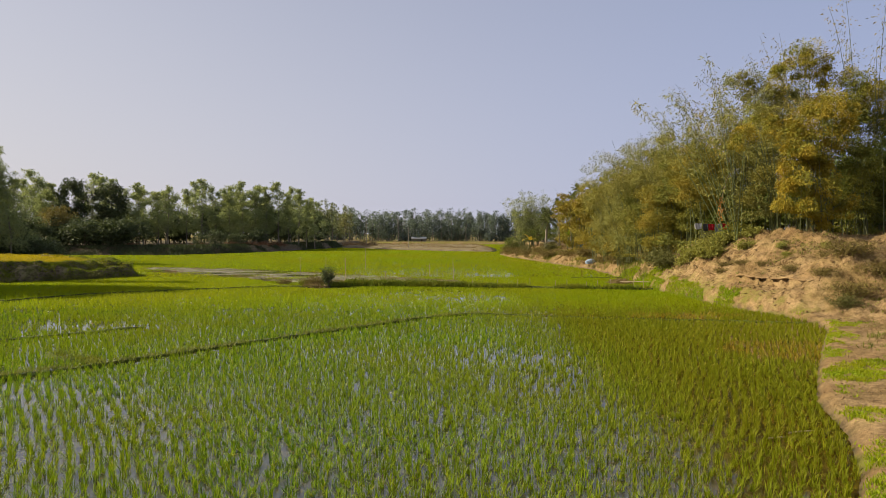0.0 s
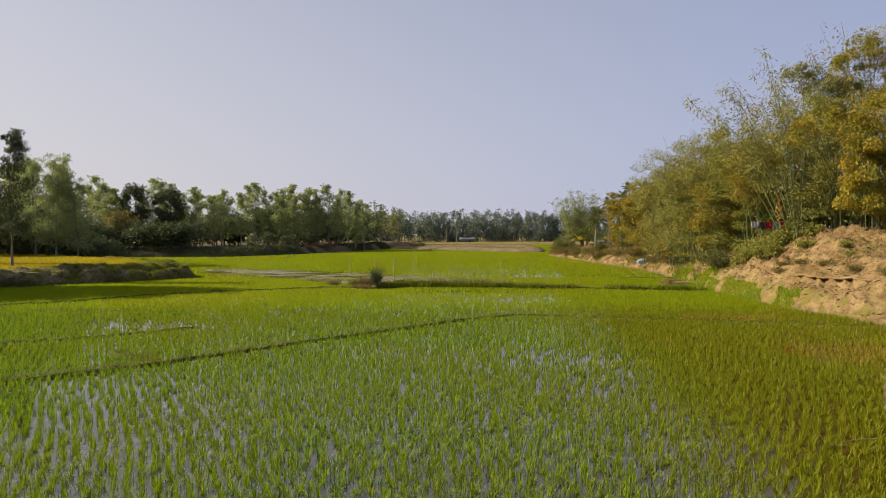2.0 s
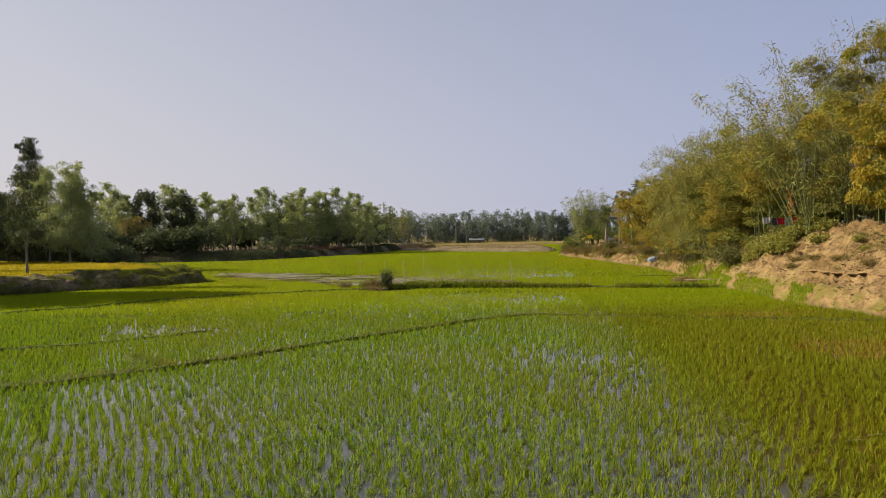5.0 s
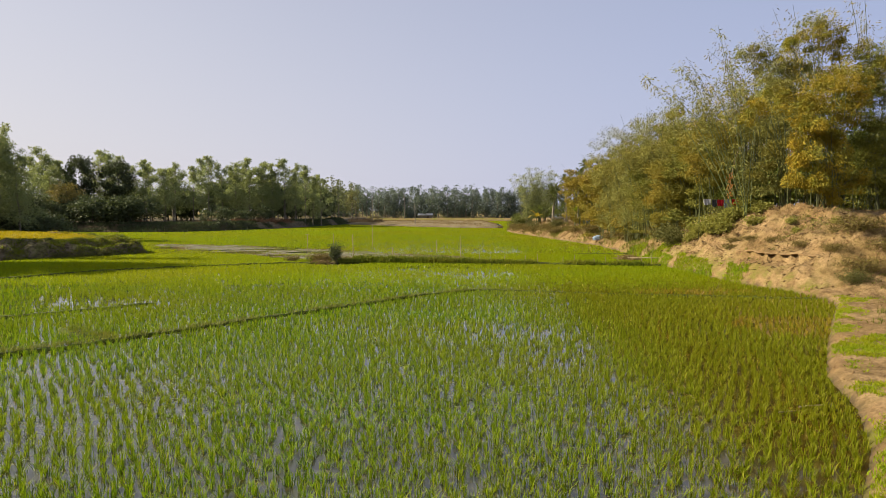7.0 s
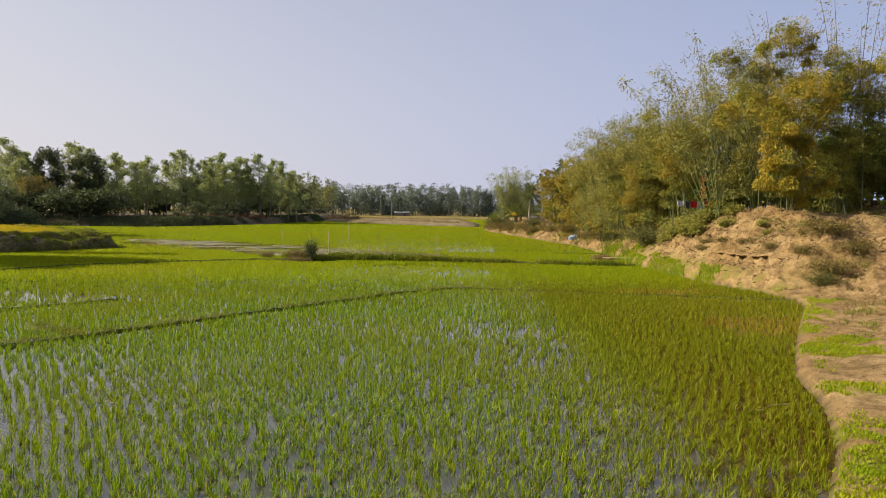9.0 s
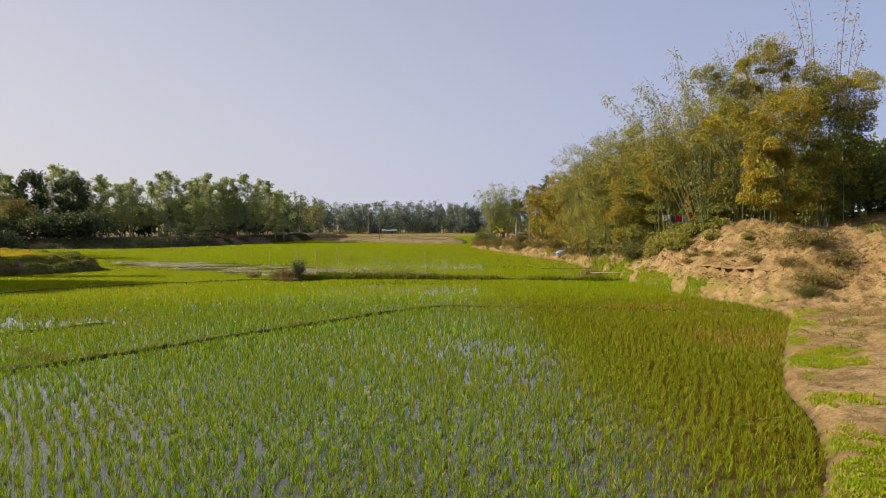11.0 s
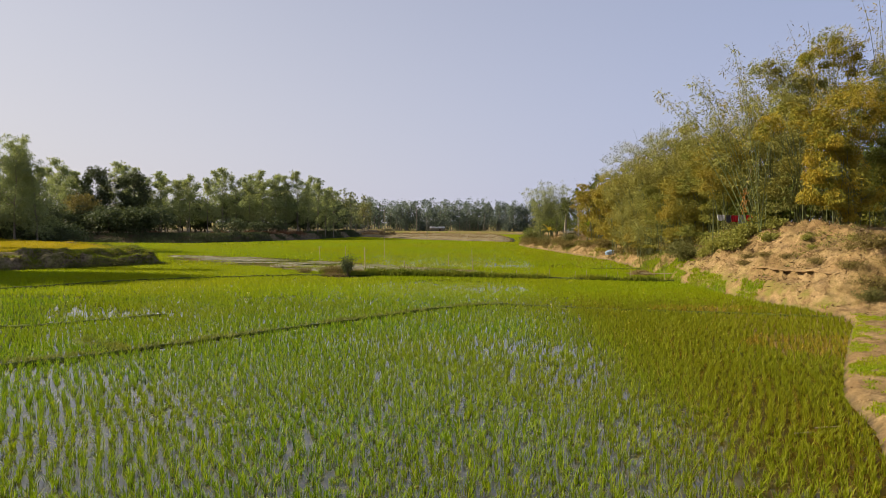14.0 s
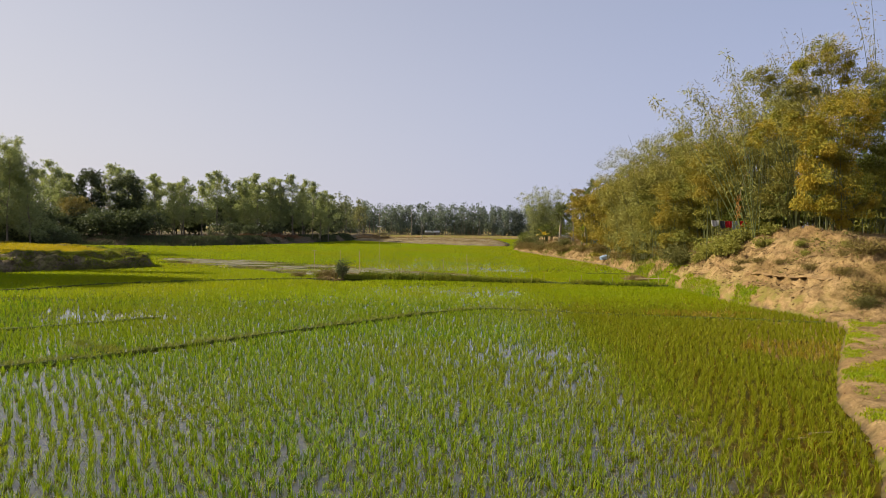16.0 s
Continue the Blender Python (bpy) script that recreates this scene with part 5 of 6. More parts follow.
# fallen leaves and twigs under the bamboo
def litter(r, n):
    x, y = r.uniform(12, 34, n), r.uniform(26, 60, n)
    d = bank_depth(x, y)
    k = (d > 0.5) & (d < 13) & (fbm(x * 0.6 + 3, y * 0.6) + 0.05 * smooth(2, 7, d) > -0.02)
    x, y = x[k], y[k]
    m = len(x)
    b = np.stack([x, y, on_ground(x, y) + 0.012], -1)
    w = np.stack([r.normal(size=m), r.normal(size=m), r.normal(0, 0.35, m)], -1)
    return quads_mesh("leaf_litter", leaf_quads(b, w, r.uniform(0.10, 0.34, m), r.uniform(0.03, 0.07, m), r))


LITTER = foliage("fallen_leaf", [(0.0, (0.0546, 0.0351, 0.0195)), (0.5, (0.1326, 0.0858, 0.0429)), (1.0, (0.3276, 0.2418, 0.1326))], 0.1)
tagged(part("leaf_litter", litter(rng, 30000), LITTER), "fallen brown bamboo leaves and twigs on the bank", "leaf litter", kind="stuff")


# the undercut ledge that runs along the face
def ledge():
    n = 160
    s = np.linspace(0, 1, n)
    x, y = 16.68 + 1.43 * s, 37.0 - 5.9 * s
    way = np.array([-0.97, -0.24])
    wob = fbm(s * 16, s * 0 + 2, 4) * 0.30
    x, y = x + way[0] * wob, y + way[1] * wob
    z = 1.66 + 0.08 * s + 0.14 * fbm(s * 9, s * 0 + 6, 4)
    out = np.clip(0.24 + 0.75 * fbm(s * 22, s * 0, 4), 0.05, 0.6) * np.sin(np.pi * np.clip(s, 0.02, 0.98)) ** 0.4
    fat = 0.6 + 1.6 * np.abs(fbm(s * 30, s * 0 + 12, 3))
    rows = []
    for o, h in [(-3.0, 0.02), (-0.6, 0.0), (0.8, -0.03), (1.0, -0.08), (0.5, -0.11), (-0.6, -0.13)]:
        rows.append(np.stack([x + way[0] * out * o, y + way[1] * out * o, z + h * fat], -1))
    v = np.stack(rows, 1)
    idx = np.arange(n * 6).reshape(n, 6)
    f = np.stack([idx[:-1, :-1], idx[:-1, 1:], idx[1:, 1:], idx[1:, :-1]], -1).reshape(-1)
    return mesh_of("soil_ledge", v.reshape(-1, 3), f, np.full((n - 1) * 5, 4))


tagged(part("soil_ledge", ledge(), SOIL), "crumbling soil ledge along the bank's face", "ledge", kind="structure")

# scrub
grey_scrub = shrub("grey-green scrub bush at the foot of the bank", 61, 1.3, 1.5, BUSH_LEAF, 1700, 0.22, 0.07)
place(grey_scrub, 17.4, 50.2)
for x, y, turn, size in [(16.6, 47.6, 40, 0.9), (18.4, 53.6, 100, 1.1), (18.3, 28.8, 160, 0.46),
                         (18.0, 60.5, 300, 1.0), (18.4, 66.0, 60, 0.9), (17.6, 80.0, 90, 0.8), (15.6, 92.0, 30, 0.9),
                         (13.6, 103, 250, 0.9), (12.8, 115, 20, 1.1), (12.4, 120, 20, 1.0), (19.4, 44.6, 270, 0.8)]:
    copy_thing(grey_scrub, stand(x, y, turn, size))
brown_scrub = shrub("dry brown scrub on the low bank", 63, 1.5, 0.95, DRY_SCRUB, 1700, 0.20, 0.05, 11)
place(brown_scrub, 17.5, 63.0)
for x, y, turn, size in [(17.6, 68.5, 50, 0.9), (17.2, 76.5, 20, 1.1), (16.6, 83.0, 100, 1.0), (15.0, 89.0, 60, 1.2), (14.6, 94.5, 130, 1.1), (13.4, 100.0, 10, 1.1), (12.6, 106.0, 80, 1.2), (12.0, 112.5, 60, 1.2),
                         (19.0, 29.3, 200, 0.75), (18.7, 31.0, 150, 0.5), (19.9, 31.0, 40, 0.85), (20.6, 29.8, 80, 0.8), (16.9, 38.4, 40, 0.35), (17.6, 37.4, 140, 0.4), (18.3, 33.2, 240, 0.4), (18.6, 58.0, 150, 0.9), (18.0, 54.8, 90, 0.8), (19.8, 32.6, 0, 0.4), (18.0, 35.6, 90, 0.35), (17.4, 39.0, 20, 0.4)]:
    copy_thing(brown_scrub, stand(x, y, turn, size))
weed = shrub("pale green leafy weed on the dry bank", 62, 0.8, 0.9, WEED_LEAF, 700, 0.2, 0.08, 6, "weeds on the bank")
place(weed, 18.0, 41.3)
for x, y, turn, size in [(17.4, 44.0, 30, 1.1), (18.2, 46.0, 80, 1.2), (17.8, 42.6, 10, 1.2), (18.4, 42.7, 70, 1.15), (19.0, 42.8, 130, 1.2), (17.0, 45.2, 190, 1.0), (18.9, 44.6, 60, 1.0), (18.9, 39.8, 120, 0.8), (20.6, 33.8, 0, 0.5), (23.2, 30.8, 60, 0.7), (19.3, 36.4, 200, 0.45), (20.0, 41.6, 210, 1.0),
                         (20.2, 43.0, 20, 1.3), (19.2, 35.2, 20, 0.4)]:
    copy_thing(weed, stand(x, y, turn, size))


# ---- palms and bananas ----
def frond_mesh(length, leaflets, leaf_len, droop, seed, width=0.05):
    r = np.random.default_rng(seed)
    s = np.linspace(0, 1, 10)
    spine = np.stack([s * length * (1 - 0.18 * droop * s), s * 0, length * (0.45 * s - droop * s * s)], -1)
    v, q = tube(spine, np.linspace(0.03, 0.008, 10) * length / 3, 4)
    u = np.repeat(np.linspace(0.16, 1, leaflets), 2)
    at = np.stack([np.interp(u, s, spine[:, k]) for k in range(3)], -1)
    sgn = np.tile([1.0, -1.0], leaflets)
    way = np.stack([0.55 + 0 * u, sgn * (1.0 - 0.3 * u), -0.15 - 0.3 * r.random(len(u))], -1) + r.normal(0, 0.12, (len(u), 3))
    L = leaf_len * np.sin(np.pi * (0.15 + 0.78 * u)) * r.uniform(0.85, 1.1, len(u))
    quads = leaf_quads(at, way, L, np.full(len(u), width), r)
    return shade(mesh_of("frond", v, q.ravel(), np.full(len(q), 4))), quads_mesh("frond_blade", quads)


def palm(name, label, height, trunk_r, frond, fronds, spread, seed, bark=BARK, leaf=PALM_LEAF):
    r = np.random.default_rng(seed)
    root = thing(name, label, "palm", "palms on the bank")
    s = np.linspace(0, 1, 12)
    path = np.stack([0.25 * s * s, 0.1 * s, -0.15 + s * (height + 0.15)], -1)
    part("trunk", tubes_mesh("trunk", [tube(path, trunk_r * (1 - 0.25 * s) * (1 + 0.06 * (np.arange(12) % 2)), 9)]), bark, root)
    for i in range(fronds):
        f = part("frond", frond[0], bark, root)
        part("frond_blade", frond[1], leaf, f)
        tilt = spread[0] + (spread[1] - spread[0]) * (i / max(1, fronds - 1))
        f.matrix_basis = pose(0.25, 0.1, height, 0, -tilt + r.normal(0, 5), 137.5 * i + r.normal(0, 8))
    return root


date_frond = frond_mesh(2.7, 44, 0.46, 0.55, 1, 0.055)
place(palm("date_palm", "date palm with a full round head of grey-green fronds", 4.6, 0.22, date_frond, 60, (80, -48), 5), 16.4, 101.0)
areca_frond = frond_mesh(1.15, 16, 0.4, 0.55, 2, 0.12)
areca = palm("areca_palm", "slender areca palm with a small tuft of fronds", 7.6, 0.075, areca_frond, 9, (60, -15), 6)
place(areca, 17.3, 86.0)
for x, y, size in [(18.0, 83.5, 1.06), (17.0, 92.5, 0.86), (18.6, 79.0, 1.0), (17.4, 96.0, 0.8), (19.0, 88.0, 1.0)]:
    copy_thing(areca, stand(x, y, 40 * y % 360, 1.0, size))


def banana_leaf_mesh(length, width, droop, seed):
    r = np.random.default_rng(seed)
    n = 12
    s = np.linspace(0, 1, n)
    spine = np.stack([length * (0.12 * s + 0.65 * s * s), s * 0, length * (0.95 * s - droop * s ** 3)], -1)
    half = width / 2 * np.sin(np.pi * np.clip(0.06 + 0.92 * s, 0, 1)) ** 0.6 * smooth(0.12, 0.3, s)
    rows = []
    for o, lift in [(-1, 0.22), (-0.5, 0.13), (0, 0), (0.5, 0.13), (1, 0.22)]:
        rag = r.uniform(0.8, 1.05, n) if abs(o) == 1 else 1.0
        rows.append(spine + np.stack([s * 0, o * half * rag, -lift * half * 0.6 * abs(o)], -1))
    v = np.stack(rows, 1)
    idx = np.arange(n * 5).reshape(n, 5)
    f = np.stack([idx[:-1, :-1], idx[:-1, 1:], idx[1:, 1:], idx[1:, :-1]], -1).reshape(-1)
    return shade(mesh_of("leaf", v.reshape(-1, 3), f, np.full((n - 1) * 4, 4)))


def banana(label, height, seed, material, count=7):
    r = np.random.default_rng(seed)
    root = thing("banana_plant", label, "banana plant", "banana plants")
    s = np.linspace(0, 1, 6)
    part("stem", tubes_mesh("stem", [tube(np.stack([s * 0.1, s * 0, -0.1 + s * (height + 0.1)], -1), 0.11 * (1 - 0.4 * s), 8)]), CULM, root)
    for i in range(count):
        leaf = part("leaf", banana_leaf_mesh(1.9 * r.uniform(0.8, 1.15), 0.5, r.uniform(0.2, 0.9), seed + i), material, root)
        leaf.matrix_basis = pose(0.1, 0, height * 0.96, 0, r.uniform(-5, 25), 137.5 * i)
    return root


place(banana("banana plant with drooping yellow leaves on the shore", 1.6, 71, BANANA_DRY, 5), 14.2, 104.5)
place(banana("green banana plant beneath the bamboo", 2.2, 72, BANANA_LEAF), 17.6, 89.5)
place(banana("young green banana plant beside the trees", 0.7, 73, BANANA_LEAF, 5), 26.9, 37.0, 40, 0.5)


# ---- poles, sticks and the stump bush in the field ----
def pole(label, x, y, high, radius, tilt=0.0, base=None, top=None, material=None):
    root = thing("bamboo_pole", label, "pole", "poles in the field")
    s = np.linspace(0, 1, 9)
    path = np.stack([0.03 * np.sin(s * 5) * high * 0.3, s * 0, -0.25 + s * (high + 0.25)], -1)
    rad = radius * (1 - 0.3 * s) * (1 + 0.18 * (np.arange(9) % 2))
    part("shaft", tubes_mesh("shaft", [tube(path, rad, 7)]), material or CULM_DRY, root)
    if top:
        bar = np.array([[-top, 0, high - 0.02], [0, 0, high + 0.01], [top, 0, high - 0.03]])
        part("crossbar", tubes_mesh("crossbar", [tube(bar, [radius * 0.7] * 3, 6)]), material or CULM_DRY, root)
    z = max(ground_at(x, y), 0.0) if base is None else base
    root.matrix_basis = pose(x, y, z, 0, tilt, 0)
    return root


pole("weathered bamboo pole with a short crossbar in the field", -13.3, 59.0, 1.75, 0.035, 0, top=0.22)
pole("pale bamboo pole standing beside the pond", -8.2, 53.3, 1.9, 0.045)
pole("thin tall stick standing in the far field", -8.6, 70.0, 2.5, 0.03, 1)
pole("short thick stake in the pond's mud", -4.75, 52.1, 0.9, 0.05)
pole("thin stick standing in the green field", 0.9, 54.6, 1.8, 0.03, -1)
pole("thin stick standing in the green field", -1.3, 61.4, 1.1, 0.03)
pole("thin tall stick beside the stump bush", -9.0, 48.6, 2.2, 0.022, 1)
for i, (x, y, h) in enumerate([(5.5, 46.7, 0.5), (6.4, 46.5, 0.6), (8.2, 46.2, 0.45), (9.0, 46.0, 0.55), (10.4, 45.8, 0.4), (12.0, 45.5, 0.6), (13.6, 45.2, 0.55), (2.2, 47.3, 0.55),
                               (4.0, 47.0, 0.45), (14.4, 45.4, 0.6), (11.2, 45.7, 0.5)]):
    pole("short dry stick planted in the bund", x, y, h, 0.022, rng.uniform(-6, 6), 0.15)
pole("tall grey pole standing on the far spit", -8.7, 160.5, 5.2, 0.10, 0, material=BARK)
pole("tall grey pole standing on the far spit", -28.5, 236.0, 9.0, 0.14, 0, material=BARK)
pole("tall grey pole standing by the far road", -17.0, 240.0, 9.0, 0.14, 0, material=BARK)

stump = shrub("dark leafy bush growing from a stump on the bund", 81, 0.42, 1.45, BROADLEAF, 1100, 0.16, 0.06, 10, "bushes in the field")
part("stump", tubes_mesh("stump", [tube(np.array([[0, 0, -0.1], [0.02, 0, 0.2], [-0.03, 0.02, 0.5], [0, 0, 0.8]]), [0.16, 0.13, 0.11, 0.05], 9)]), BARK_DARK, stump)
stump.matrix_basis = pose(-8.65, 47.7, 0.12)
hedge = shrub("bright green weed bush on the bund", 83, 0.55, 0.62, BUND_WEED, 620, 0.16, 0.07, 6, "bushes in the field")
hedge.matrix_basis = pose(-6.9, 48.5, 0.05)
for x, y, size, h in [(-10.9, 49.2, 0.9, 0.75), (-6.2, 48.3, 1.1, 1.0), (-5.4, 48.5, 1.0, 0.9), (-4.6, 48.2, 1.1, 1.05), (-3.8, 48.4, 1.0, 0.9), (-3.0, 48.1, 1.0, 0.8), (-2.2, 48.2, 1.1, 0.95),
                      (-1.3, 47.9, 1.0, 0.8), (-0.5, 47.9, 1.1, 0.9), (0.4, 47.6, 1.0, 0.75), (1.3, 47.5, 0.9, 0.8), (2.3, 47.3, 0.9, 0.6), (3.4, 47.1, 0.8, 0.55), (-5.0, 49.0, 0.9, 0.6), (-2.6, 48.9, 0.9, 0.6)]:
    copy_thing(hedge, pose(x, y, 0.05, 0, 0, x * 50) @ Matrix.Diagonal((size, size, h, 1)))
for x, y, size, h in [(-10.0, 48.5, 0.55, 0.8), (-9.5, 48.2, 0.4, 0.7), (-12.4, 49.6, 0.45, 0.45)]:
    tagged(copy_thing(brown_scrub, pose(x, y, 0.04, 0, 0, x * 50) @ Matrix.Diagonal((size, size, h, 1))), "dry grey-brown bush beside the stump on the bund", "shrub", "bushes in the field")
# bushes at the foot of the mustard plot
for x, y, size, h in [(-38.6, 47.6, 0.7, 0.55), (-37.4, 48.6, 0.6, 0.5), (-40.2, 46.2, 0.8, 0.6), (-33.0, 53.0, 0.5, 0.4), (-30.6, 55.4, 0.5, 0.4)]:
    tagged(copy_thing(grey_scrub, pose(x, y, ground_at(x, y) - 0.05, 0, 0, x * 50) @ Matrix.Diagonal((size, size, h, 1))), "dark green scrub bush at the plot's foot", "shrub", "scrub by the mustard plot")


def straw_heap(label, x, y, z, radius, high, seed, n=700):
    r = np.random.default_rng(seed)
    a, q = r.uniform(0, 2 * np.pi, n), np.sqrt(r.random(n))
    b = np.stack([np.cos(a) * q * radius, np.sin(a) * q * radius, high * (1 - q ** 2) * r.uniform(0.3, 1, n)], -1)
    w = np.stack([r.normal(size=n), r.normal(size=n), r.normal(0, 0.25, n)], -1)
    ob = part("straw_heap", quads_mesh("straw_heap", leaf_quads(b, w, r.uniform(0.25, 0.6, n), np.full(n, 0.03), r)), STRAW)
    ob.matrix_basis = pose(x, y, z)
    return tagged(ob, label, "straw", kind="stuff")


straw_heap("heap of dry straw and cut stems on the bund", 14.2, 50.5, 0.05, 0.9, 0.4, 5)
straw_heap("dry straw lying round the stump bush", -9.6, 48.1, 0.02, 0.9, 0.3, 6)


def stick(label, a, b, radius):
    ob = part("stick", tubes_mesh("stick", [tube(np.array([a, [(p + q) / 2 + 0.006 for p, q in zip(a, b)], b]), [radius, radius * 0.9, radius * 0.6], 6)]), CULM_DRY)
    return tagged(ob, label, "stick", "sticks in the water")


stick("dry bamboo stick floating among the rice", (6.9, 12.55, 0.03), (7.5, 12.7, 0.03), 0.018)
stick("dry bamboo stick floating among the rice", (6.3, 12.2, 0.03), (6.75, 12.3, 0.03), 0.016)
stick("pale bamboo rail lying along the bund's end", (13.6, 48.6, 0.32), (16.2, 46.9, 0.42), 0.035)


# ---- washing, tarpaulin and shed under the trees ----
def cloth_mesh(w, h, folds, seed, thick=0.012):
    r = np.random.default_rng(seed)
    nx, nz = 17, 9
    u, v = np.meshgrid(np.linspace(0, 1, nx), np.linspace(0, 1, nz))
    y = 0.05 * np.sin(u * folds * 2 * np.pi + r.uniform(0, 6)) * (0.3 + v) + 0.03 * np.sin(v * 4 + u * 3)
    x = (u - 0.5) * w * (1 - 0.06 * v)
    z = -v * h * (1 + 0.06 * np.sin(u * 7 + seed))
    front, back = np.stack([x, y - thick / 2, z], -1).reshape(-1, 3), np.stack([x, y + thick / 2, z], -1).reshape(-1, 3)
    idx = np.arange(nx * nz).reshape(nz, nx)
    f1 = np.stack([idx[:-1, :-1], idx[:-1, 1:], idx[1:, 1:], idx[1:, :-1]], -1).reshape(-1, 4)
    f2 = f1[:, ::-1] + nx * nz
    rim = np.concatenate([idx[0], idx[1:, -1], idx[-1, -2::-1], idx[-2:0:-1, 0]])
    nxt = np.roll(rim, -1)
    f3 = np.stack([rim, rim + nx * nz, nxt + nx * nz, nxt], -1)
    f = np.concatenate([f1, f2, f3])
    return shade(mesh_of("cloth", np.concatenate([front, back]), f.ravel(), np.full(len(f), 4)))


def cloth_material(name, col):
    return plain(name, col, tuple(c * 0.8 for c in col), 6.0, 0.9, 0.2, 0.01)


line = thing("washing_line", "washing line strung between two bamboo posts", "washing line")
lz = 4.75
for x in (17.0, 20.1):
    g = ground_at(x, 43.6)
    part("post", tubes_mesh("post", [tube(np.array([[x, 43.6, g - 0.1], [x, 43.6, g + 0.8], [x, 43.6, lz + 0.1]]), [0.022, 0.02, 0.018], 7)]), CULM, line)
s = np.linspace(0, 1, 12)
part("cord", tubes_mesh("cord", [tube(np.stack([17.0 + 3.1 * s, s * 0 + 43.6, lz - 0.08 * np.sin(np.pi * s)], -1), [0.008] * 12, 5)]), BARK_DARK, line)
for x, w, h, col, text in [(17.55, 0.5, 0.4, (0.42, 0.42, 0.44), "grey cloth hanging on the washing line"), (18.05, 0.35, 0.5, (0.06, 0.06, 0.07), "dark cloth hanging on the washing line"),
                           (18.45, 0.42, 0.45, (0.45, 0.02, 0.03), "deep red cloth hanging on the washing line"), (18.95, 0.5, 0.6, (0.25, 0.30, 0.33), "blue-grey cloth hanging on the washing line"),
                           (19.4, 0.6, 0.42, (0.6, 0.03, 0.03), "bright red cloth hanging on the washing line"), (19.85, 0.25, 0.5, (0.6, 0.3, 0.03), "orange cloth hanging on the washing line")]:
    ob = part("garment", cloth_mesh(w, h, 2.5, int(x * 10)), cloth_material("cloth_dye", col))
    ob.matrix_basis = pose(x, 43.6, lz - 0.08 * math.sin(math.pi * (x - 17.0) / 3.1) + 0.008)
    tagged(ob, text, "laundry", "washing on the line")
tarp = part("tarpaulin", cloth_mesh(1.1, 1.3, 2, 9), cloth_material("blue_plastic", (0.03, 0.16, 0.55)))
tarp.matrix_basis = pose(18.6, 84.4, ground_at(18.6, 84.4) + 1.3)
tagged(tarp, "bright blue plastic sheet hanging under the trees", "tarpaulin")

sack_bm = bmesh.new()
bmesh.ops.create_icosphere(sack_bm, subdivisions=3, radius=0.5)
for v in sack_bm.verts:
    n = noise.noise(v.co * 3.0)
    v.co = Vector((v.co.x * 1.3, v.co.y * 0.8, max(v.co.z * 0.75, -0.2))) * (1 + 0.35 * n)
sack = part("sack", sack_bm, cloth_material("pale_blue_plastic", (0.30, 0.40, 0.55)))
sack.matrix_basis = pose(16.9, 72.0, ground_at(16.9, 72.0) + 0.16)
tagged(sack, "crumpled pale blue plastic sack on the shore", "sack")


def slab(w, d, h, x=0.0, y=0.0, z=0.0, soft=0.01):
    bm = bmesh.new()
    bmesh.ops.create_cube(bm, size=1.0, matrix=Matrix.Translation((x, y, z + h / 2)) @ Matrix.Diagonal((w, d, h, 1)))
    bmesh.ops.bevel(bm, geom=bm.edges, offset=soft, segments=1, affect="EDGES")
    return bm


TIN = plain("weathered_tin", (0.2496, 0.2964, 0.351), (0.351, 0.3744, 0.4056), 2.0, 0.45, 0.1, 0.01, 0.6)
WHITE = plain("white_plaster", (0.546, 0.5382, 0.5148), (0.624, 0.6162, 0.6006), 1.0, 0.9, 0.1)


def tin_roof(w, d, rise):
    """A corrugated sheet with a pitch along y, with thickness."""
    n = int(w / 0.09)
    x = np.linspace(-w / 2, w / 2, n)
    wave = 0.025 * np.sin(np.arange(n) * np.pi / 2)
    rows = []
    for yy, zz, o in [(-d / 2, 0, 0), (0, rise, 0), (d / 2, 0, 0), (d / 2, 0, -0.02), (0, rise, -0.02), (-d / 2, 0, -0.02)]:
        rows.append(np.stack([x, x * 0 + yy, wave + zz + o], -1))
    v = np.stack(rows, 1)
    idx = np.arange(n * 6).reshape(n, 6)
    nxt = np.roll(idx, -1, axis=1)
    f = np.stack([idx[:-1], nxt[:-1], nxt[1:], idx[1:]], -1).reshape(-1)
    return mesh_of("roof", v.reshape(-1, 3), f, np.full((n - 1) * 6, 4))


def shed(label, x, y, w, d, h, wall, roof, turn=0.0, name="shed", category="shed"):
    root = thing(name, label, category)
    part("wall", slab(w, 0.1, h, 0, -d / 2), wall, root)
    part("wall", slab(w, 0.1, h, 0, d / 2), wall, root)
    part("wall", slab(0.1, d - 0.11, h, -w / 2 + 0.05, 0), wall, root)
    part("wall", slab(0.1, d - 0.11, h, w / 2 - 0.05, 0), wall, root)
    ob = part("roof", tin_roof(w + 0.6, d + 0.7, 0.7), roof, root)
    ob.matrix_basis = pose(0, 0, h + 0.03)
    door_ = part("door", slab(0.7, 0.05, min(1.9, h - 0.1), w * 0.2, -d / 2 - 0.078), BARK_DARK, root)
    part("latch", slab(0.1, 0.03, 0.05, w * 0.2 + 0.24, -d / 2 - 0.121, h * 0.5, 0.004), TIN, door_)
    root.matrix_basis = pose(x, y, ground_at(x, y) - 0.1, 0, 0, turn)
    return root


shed("low shed with a blue-grey tin roof under the palms", 18.4, 106.5, 2.2, 2.4, 0.55, BARK_DARK, TIN, 10)
shed("low house with a pale roof by the far road", -9.3, 246.5, 5.2, 2.6, 1.2, BARK, WHITE, 0, "house", "house")


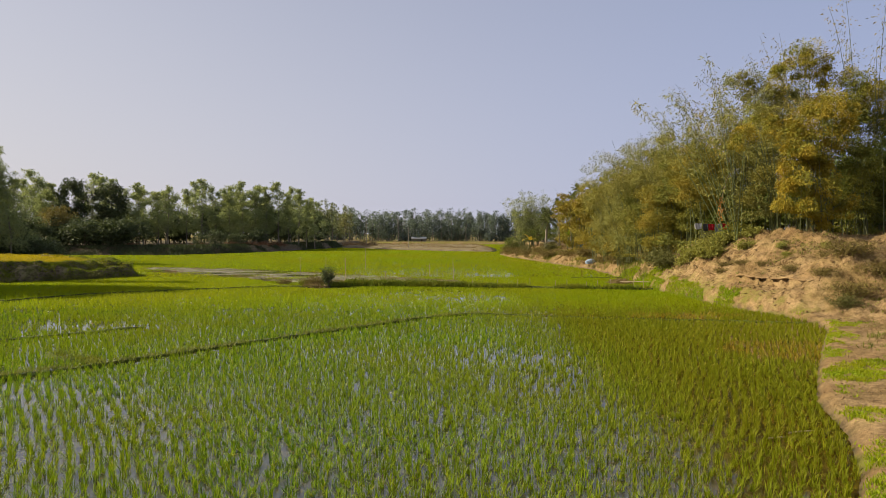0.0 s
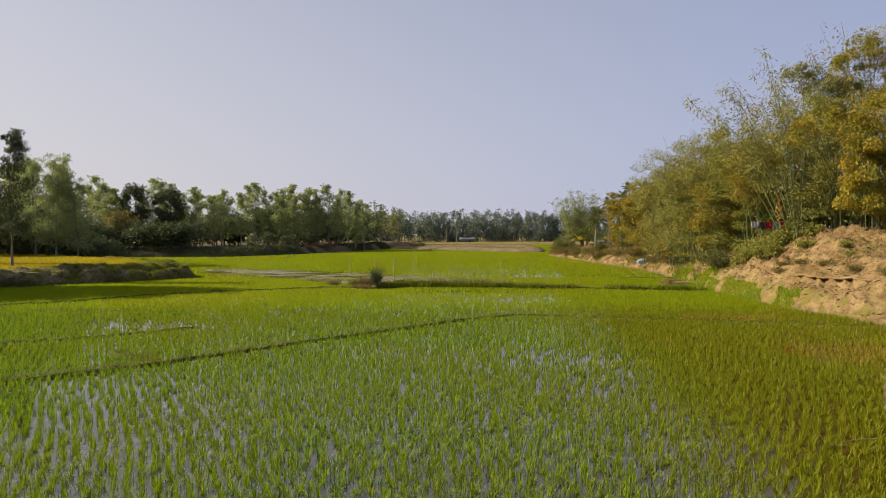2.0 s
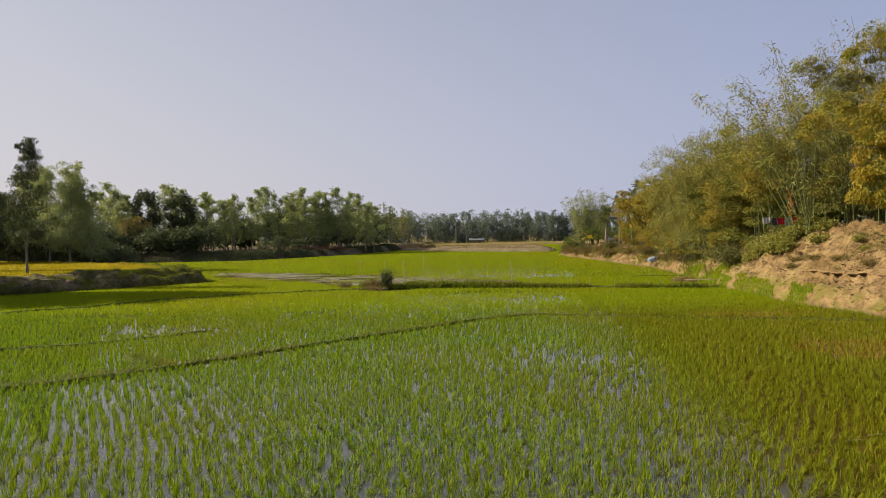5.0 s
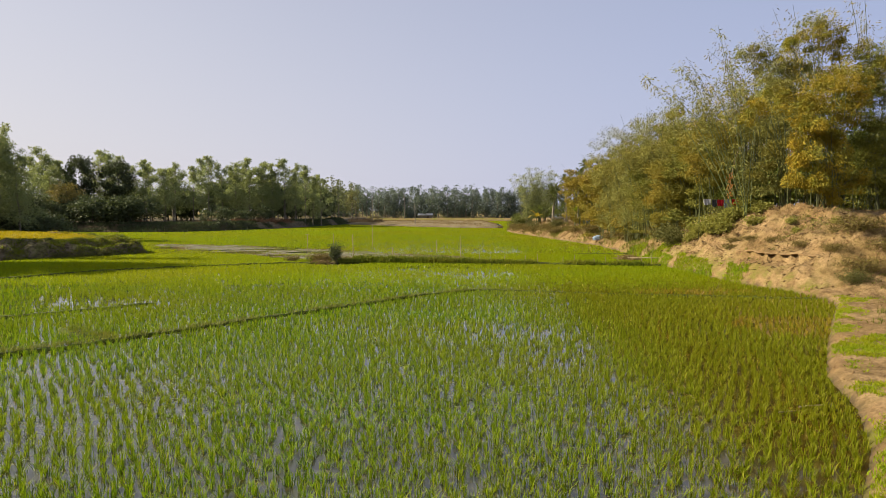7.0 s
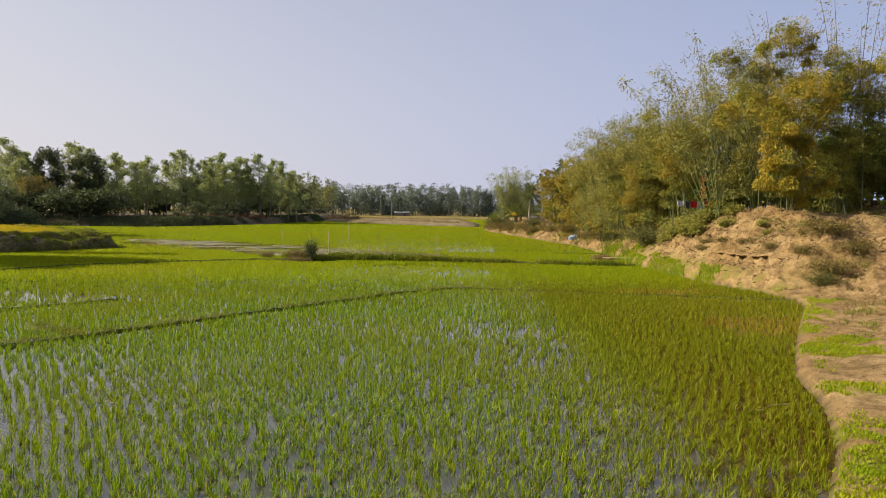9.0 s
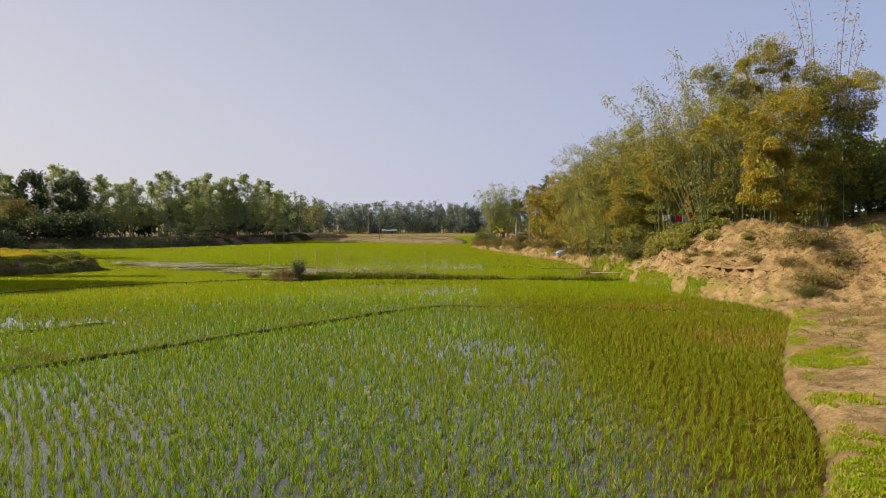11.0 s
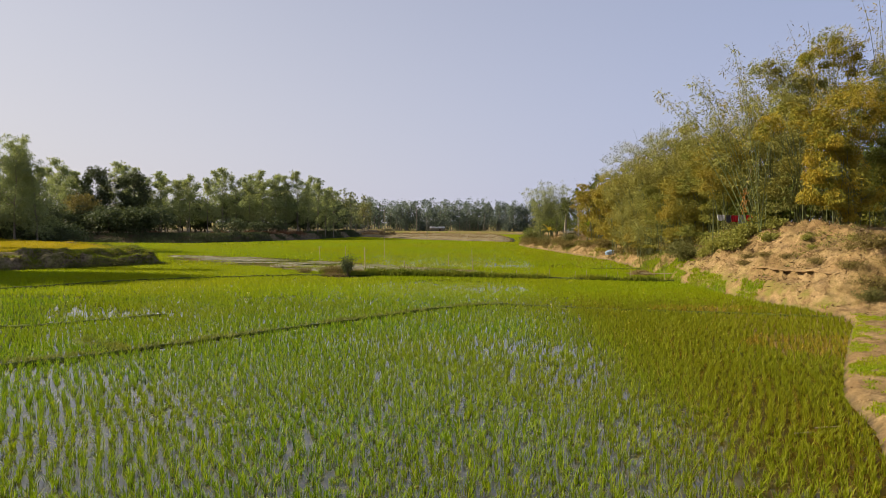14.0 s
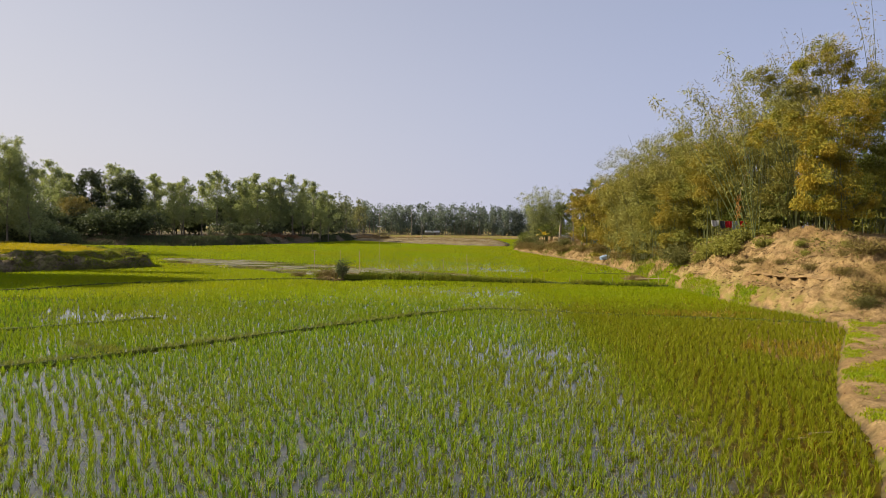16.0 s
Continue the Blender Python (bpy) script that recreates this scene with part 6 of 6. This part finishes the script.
def brush_pile(label, x, y, wide, high, seed, material, n=420):
    """A loose heap of cut sticks."""
    r = np.random.default_rng(seed)
    root = thing("brush_pile", label, "brushwood", "heaps at the wood's edge")
    a, q = r.uniform(0, 2 * np.pi, n), np.sqrt(r.random(n))
    b = np.stack([np.cos(a) * q * wide, np.sin(a) * q * wide * 0.5, high * (1 - q ** 2) * r.random(n)], -1)
    w = np.stack([r.normal(size=n), r.normal(size=n) * 0.5, r.normal(0, 0.35, n)], -1)
    part("twig", quads_mesh("twig", leaf_quads(b, w, r.uniform(0.5, 1.2, n), np.full(n, 0.10), r)), material, root)
    for i in range(4):
        c = np.array([r.uniform(-wide, wide) * 0.8, 0.0, 0.0])
        part("pole", tubes_mesh("pole", [tube(np.array([c, c + [r.normal(0, 0.2), 0.1, high * 0.8], c + [r.normal(0, 0.5), 0.2, high * 1.5]]), [0.05, 0.045, 0.03], 5)]), BARK, root)
    root.matrix_basis = pose(x, y, ground_at(x, y) - 0.05)
    return root


RED_STRAW = foliage("rusty_dry_leaf", [(0.0, (0.156, 0.078, 0.0429)), (1.0, (0.2652, 0.1482, 0.0819))], 0.2)
for i, (x, y, wide) in enumerate([(-45.6, 137.0, 2.2), (-42.6, 140.0, 2.0), (-40.4, 143.5, 1.8), (-38.6, 147.0, 2.0), (-50.0, 130.5, 1.8), (-61.5, 125.0, 1.6)]):
    brush_pile("low rusty brown heap of dry leaves and sticks under the trees", x, y, wide, 0.75, 40 + i, RED_STRAW)
for i, (x, y, wide) in enumerate([(-24.5, 190.0, 2.6), (-21.0, 187.0, 2.0), (-29.0, 196.0, 2.4)]):
    brush_pile("grey brushwood heap on the dry spit", x, y, wide, 1.3, 50 + i, LITTER)
shed("small white building among the trees across the field", -101.0, 124.0, 3.0, 3.0, 2.0, WHITE, TIN, 20, "house", "house")
fence = thing("fence", "pale bamboo stake fence under the palms", "fence")
for i in range(16):
    x = 15.2 + 0.34 * i
    g = ground_at(x, 99.6)
    part("stake", tubes_mesh("stake", [tube(np.array([[x, 99.6, g - 0.1], [x + 0.03, 99.6, g + 0.8], [x, 99.6, g + 1.5 + 0.3 * math.sin(i * 2.3)]]), [0.04, 0.035, 0.03], 6)]), CULM_DRY, fence)
for i in range(2):
    g = ground_at(17.7, 99.6) + 0.5 + 0.6 * i
    part("rail", tubes_mesh("rail", [tube(np.array([[15.1, 99.56, g], [17.7, 99.55, g + 0.02], [20.4, 99.56, g]]), [0.03] * 3, 6)]), CULM_DRY, fence)
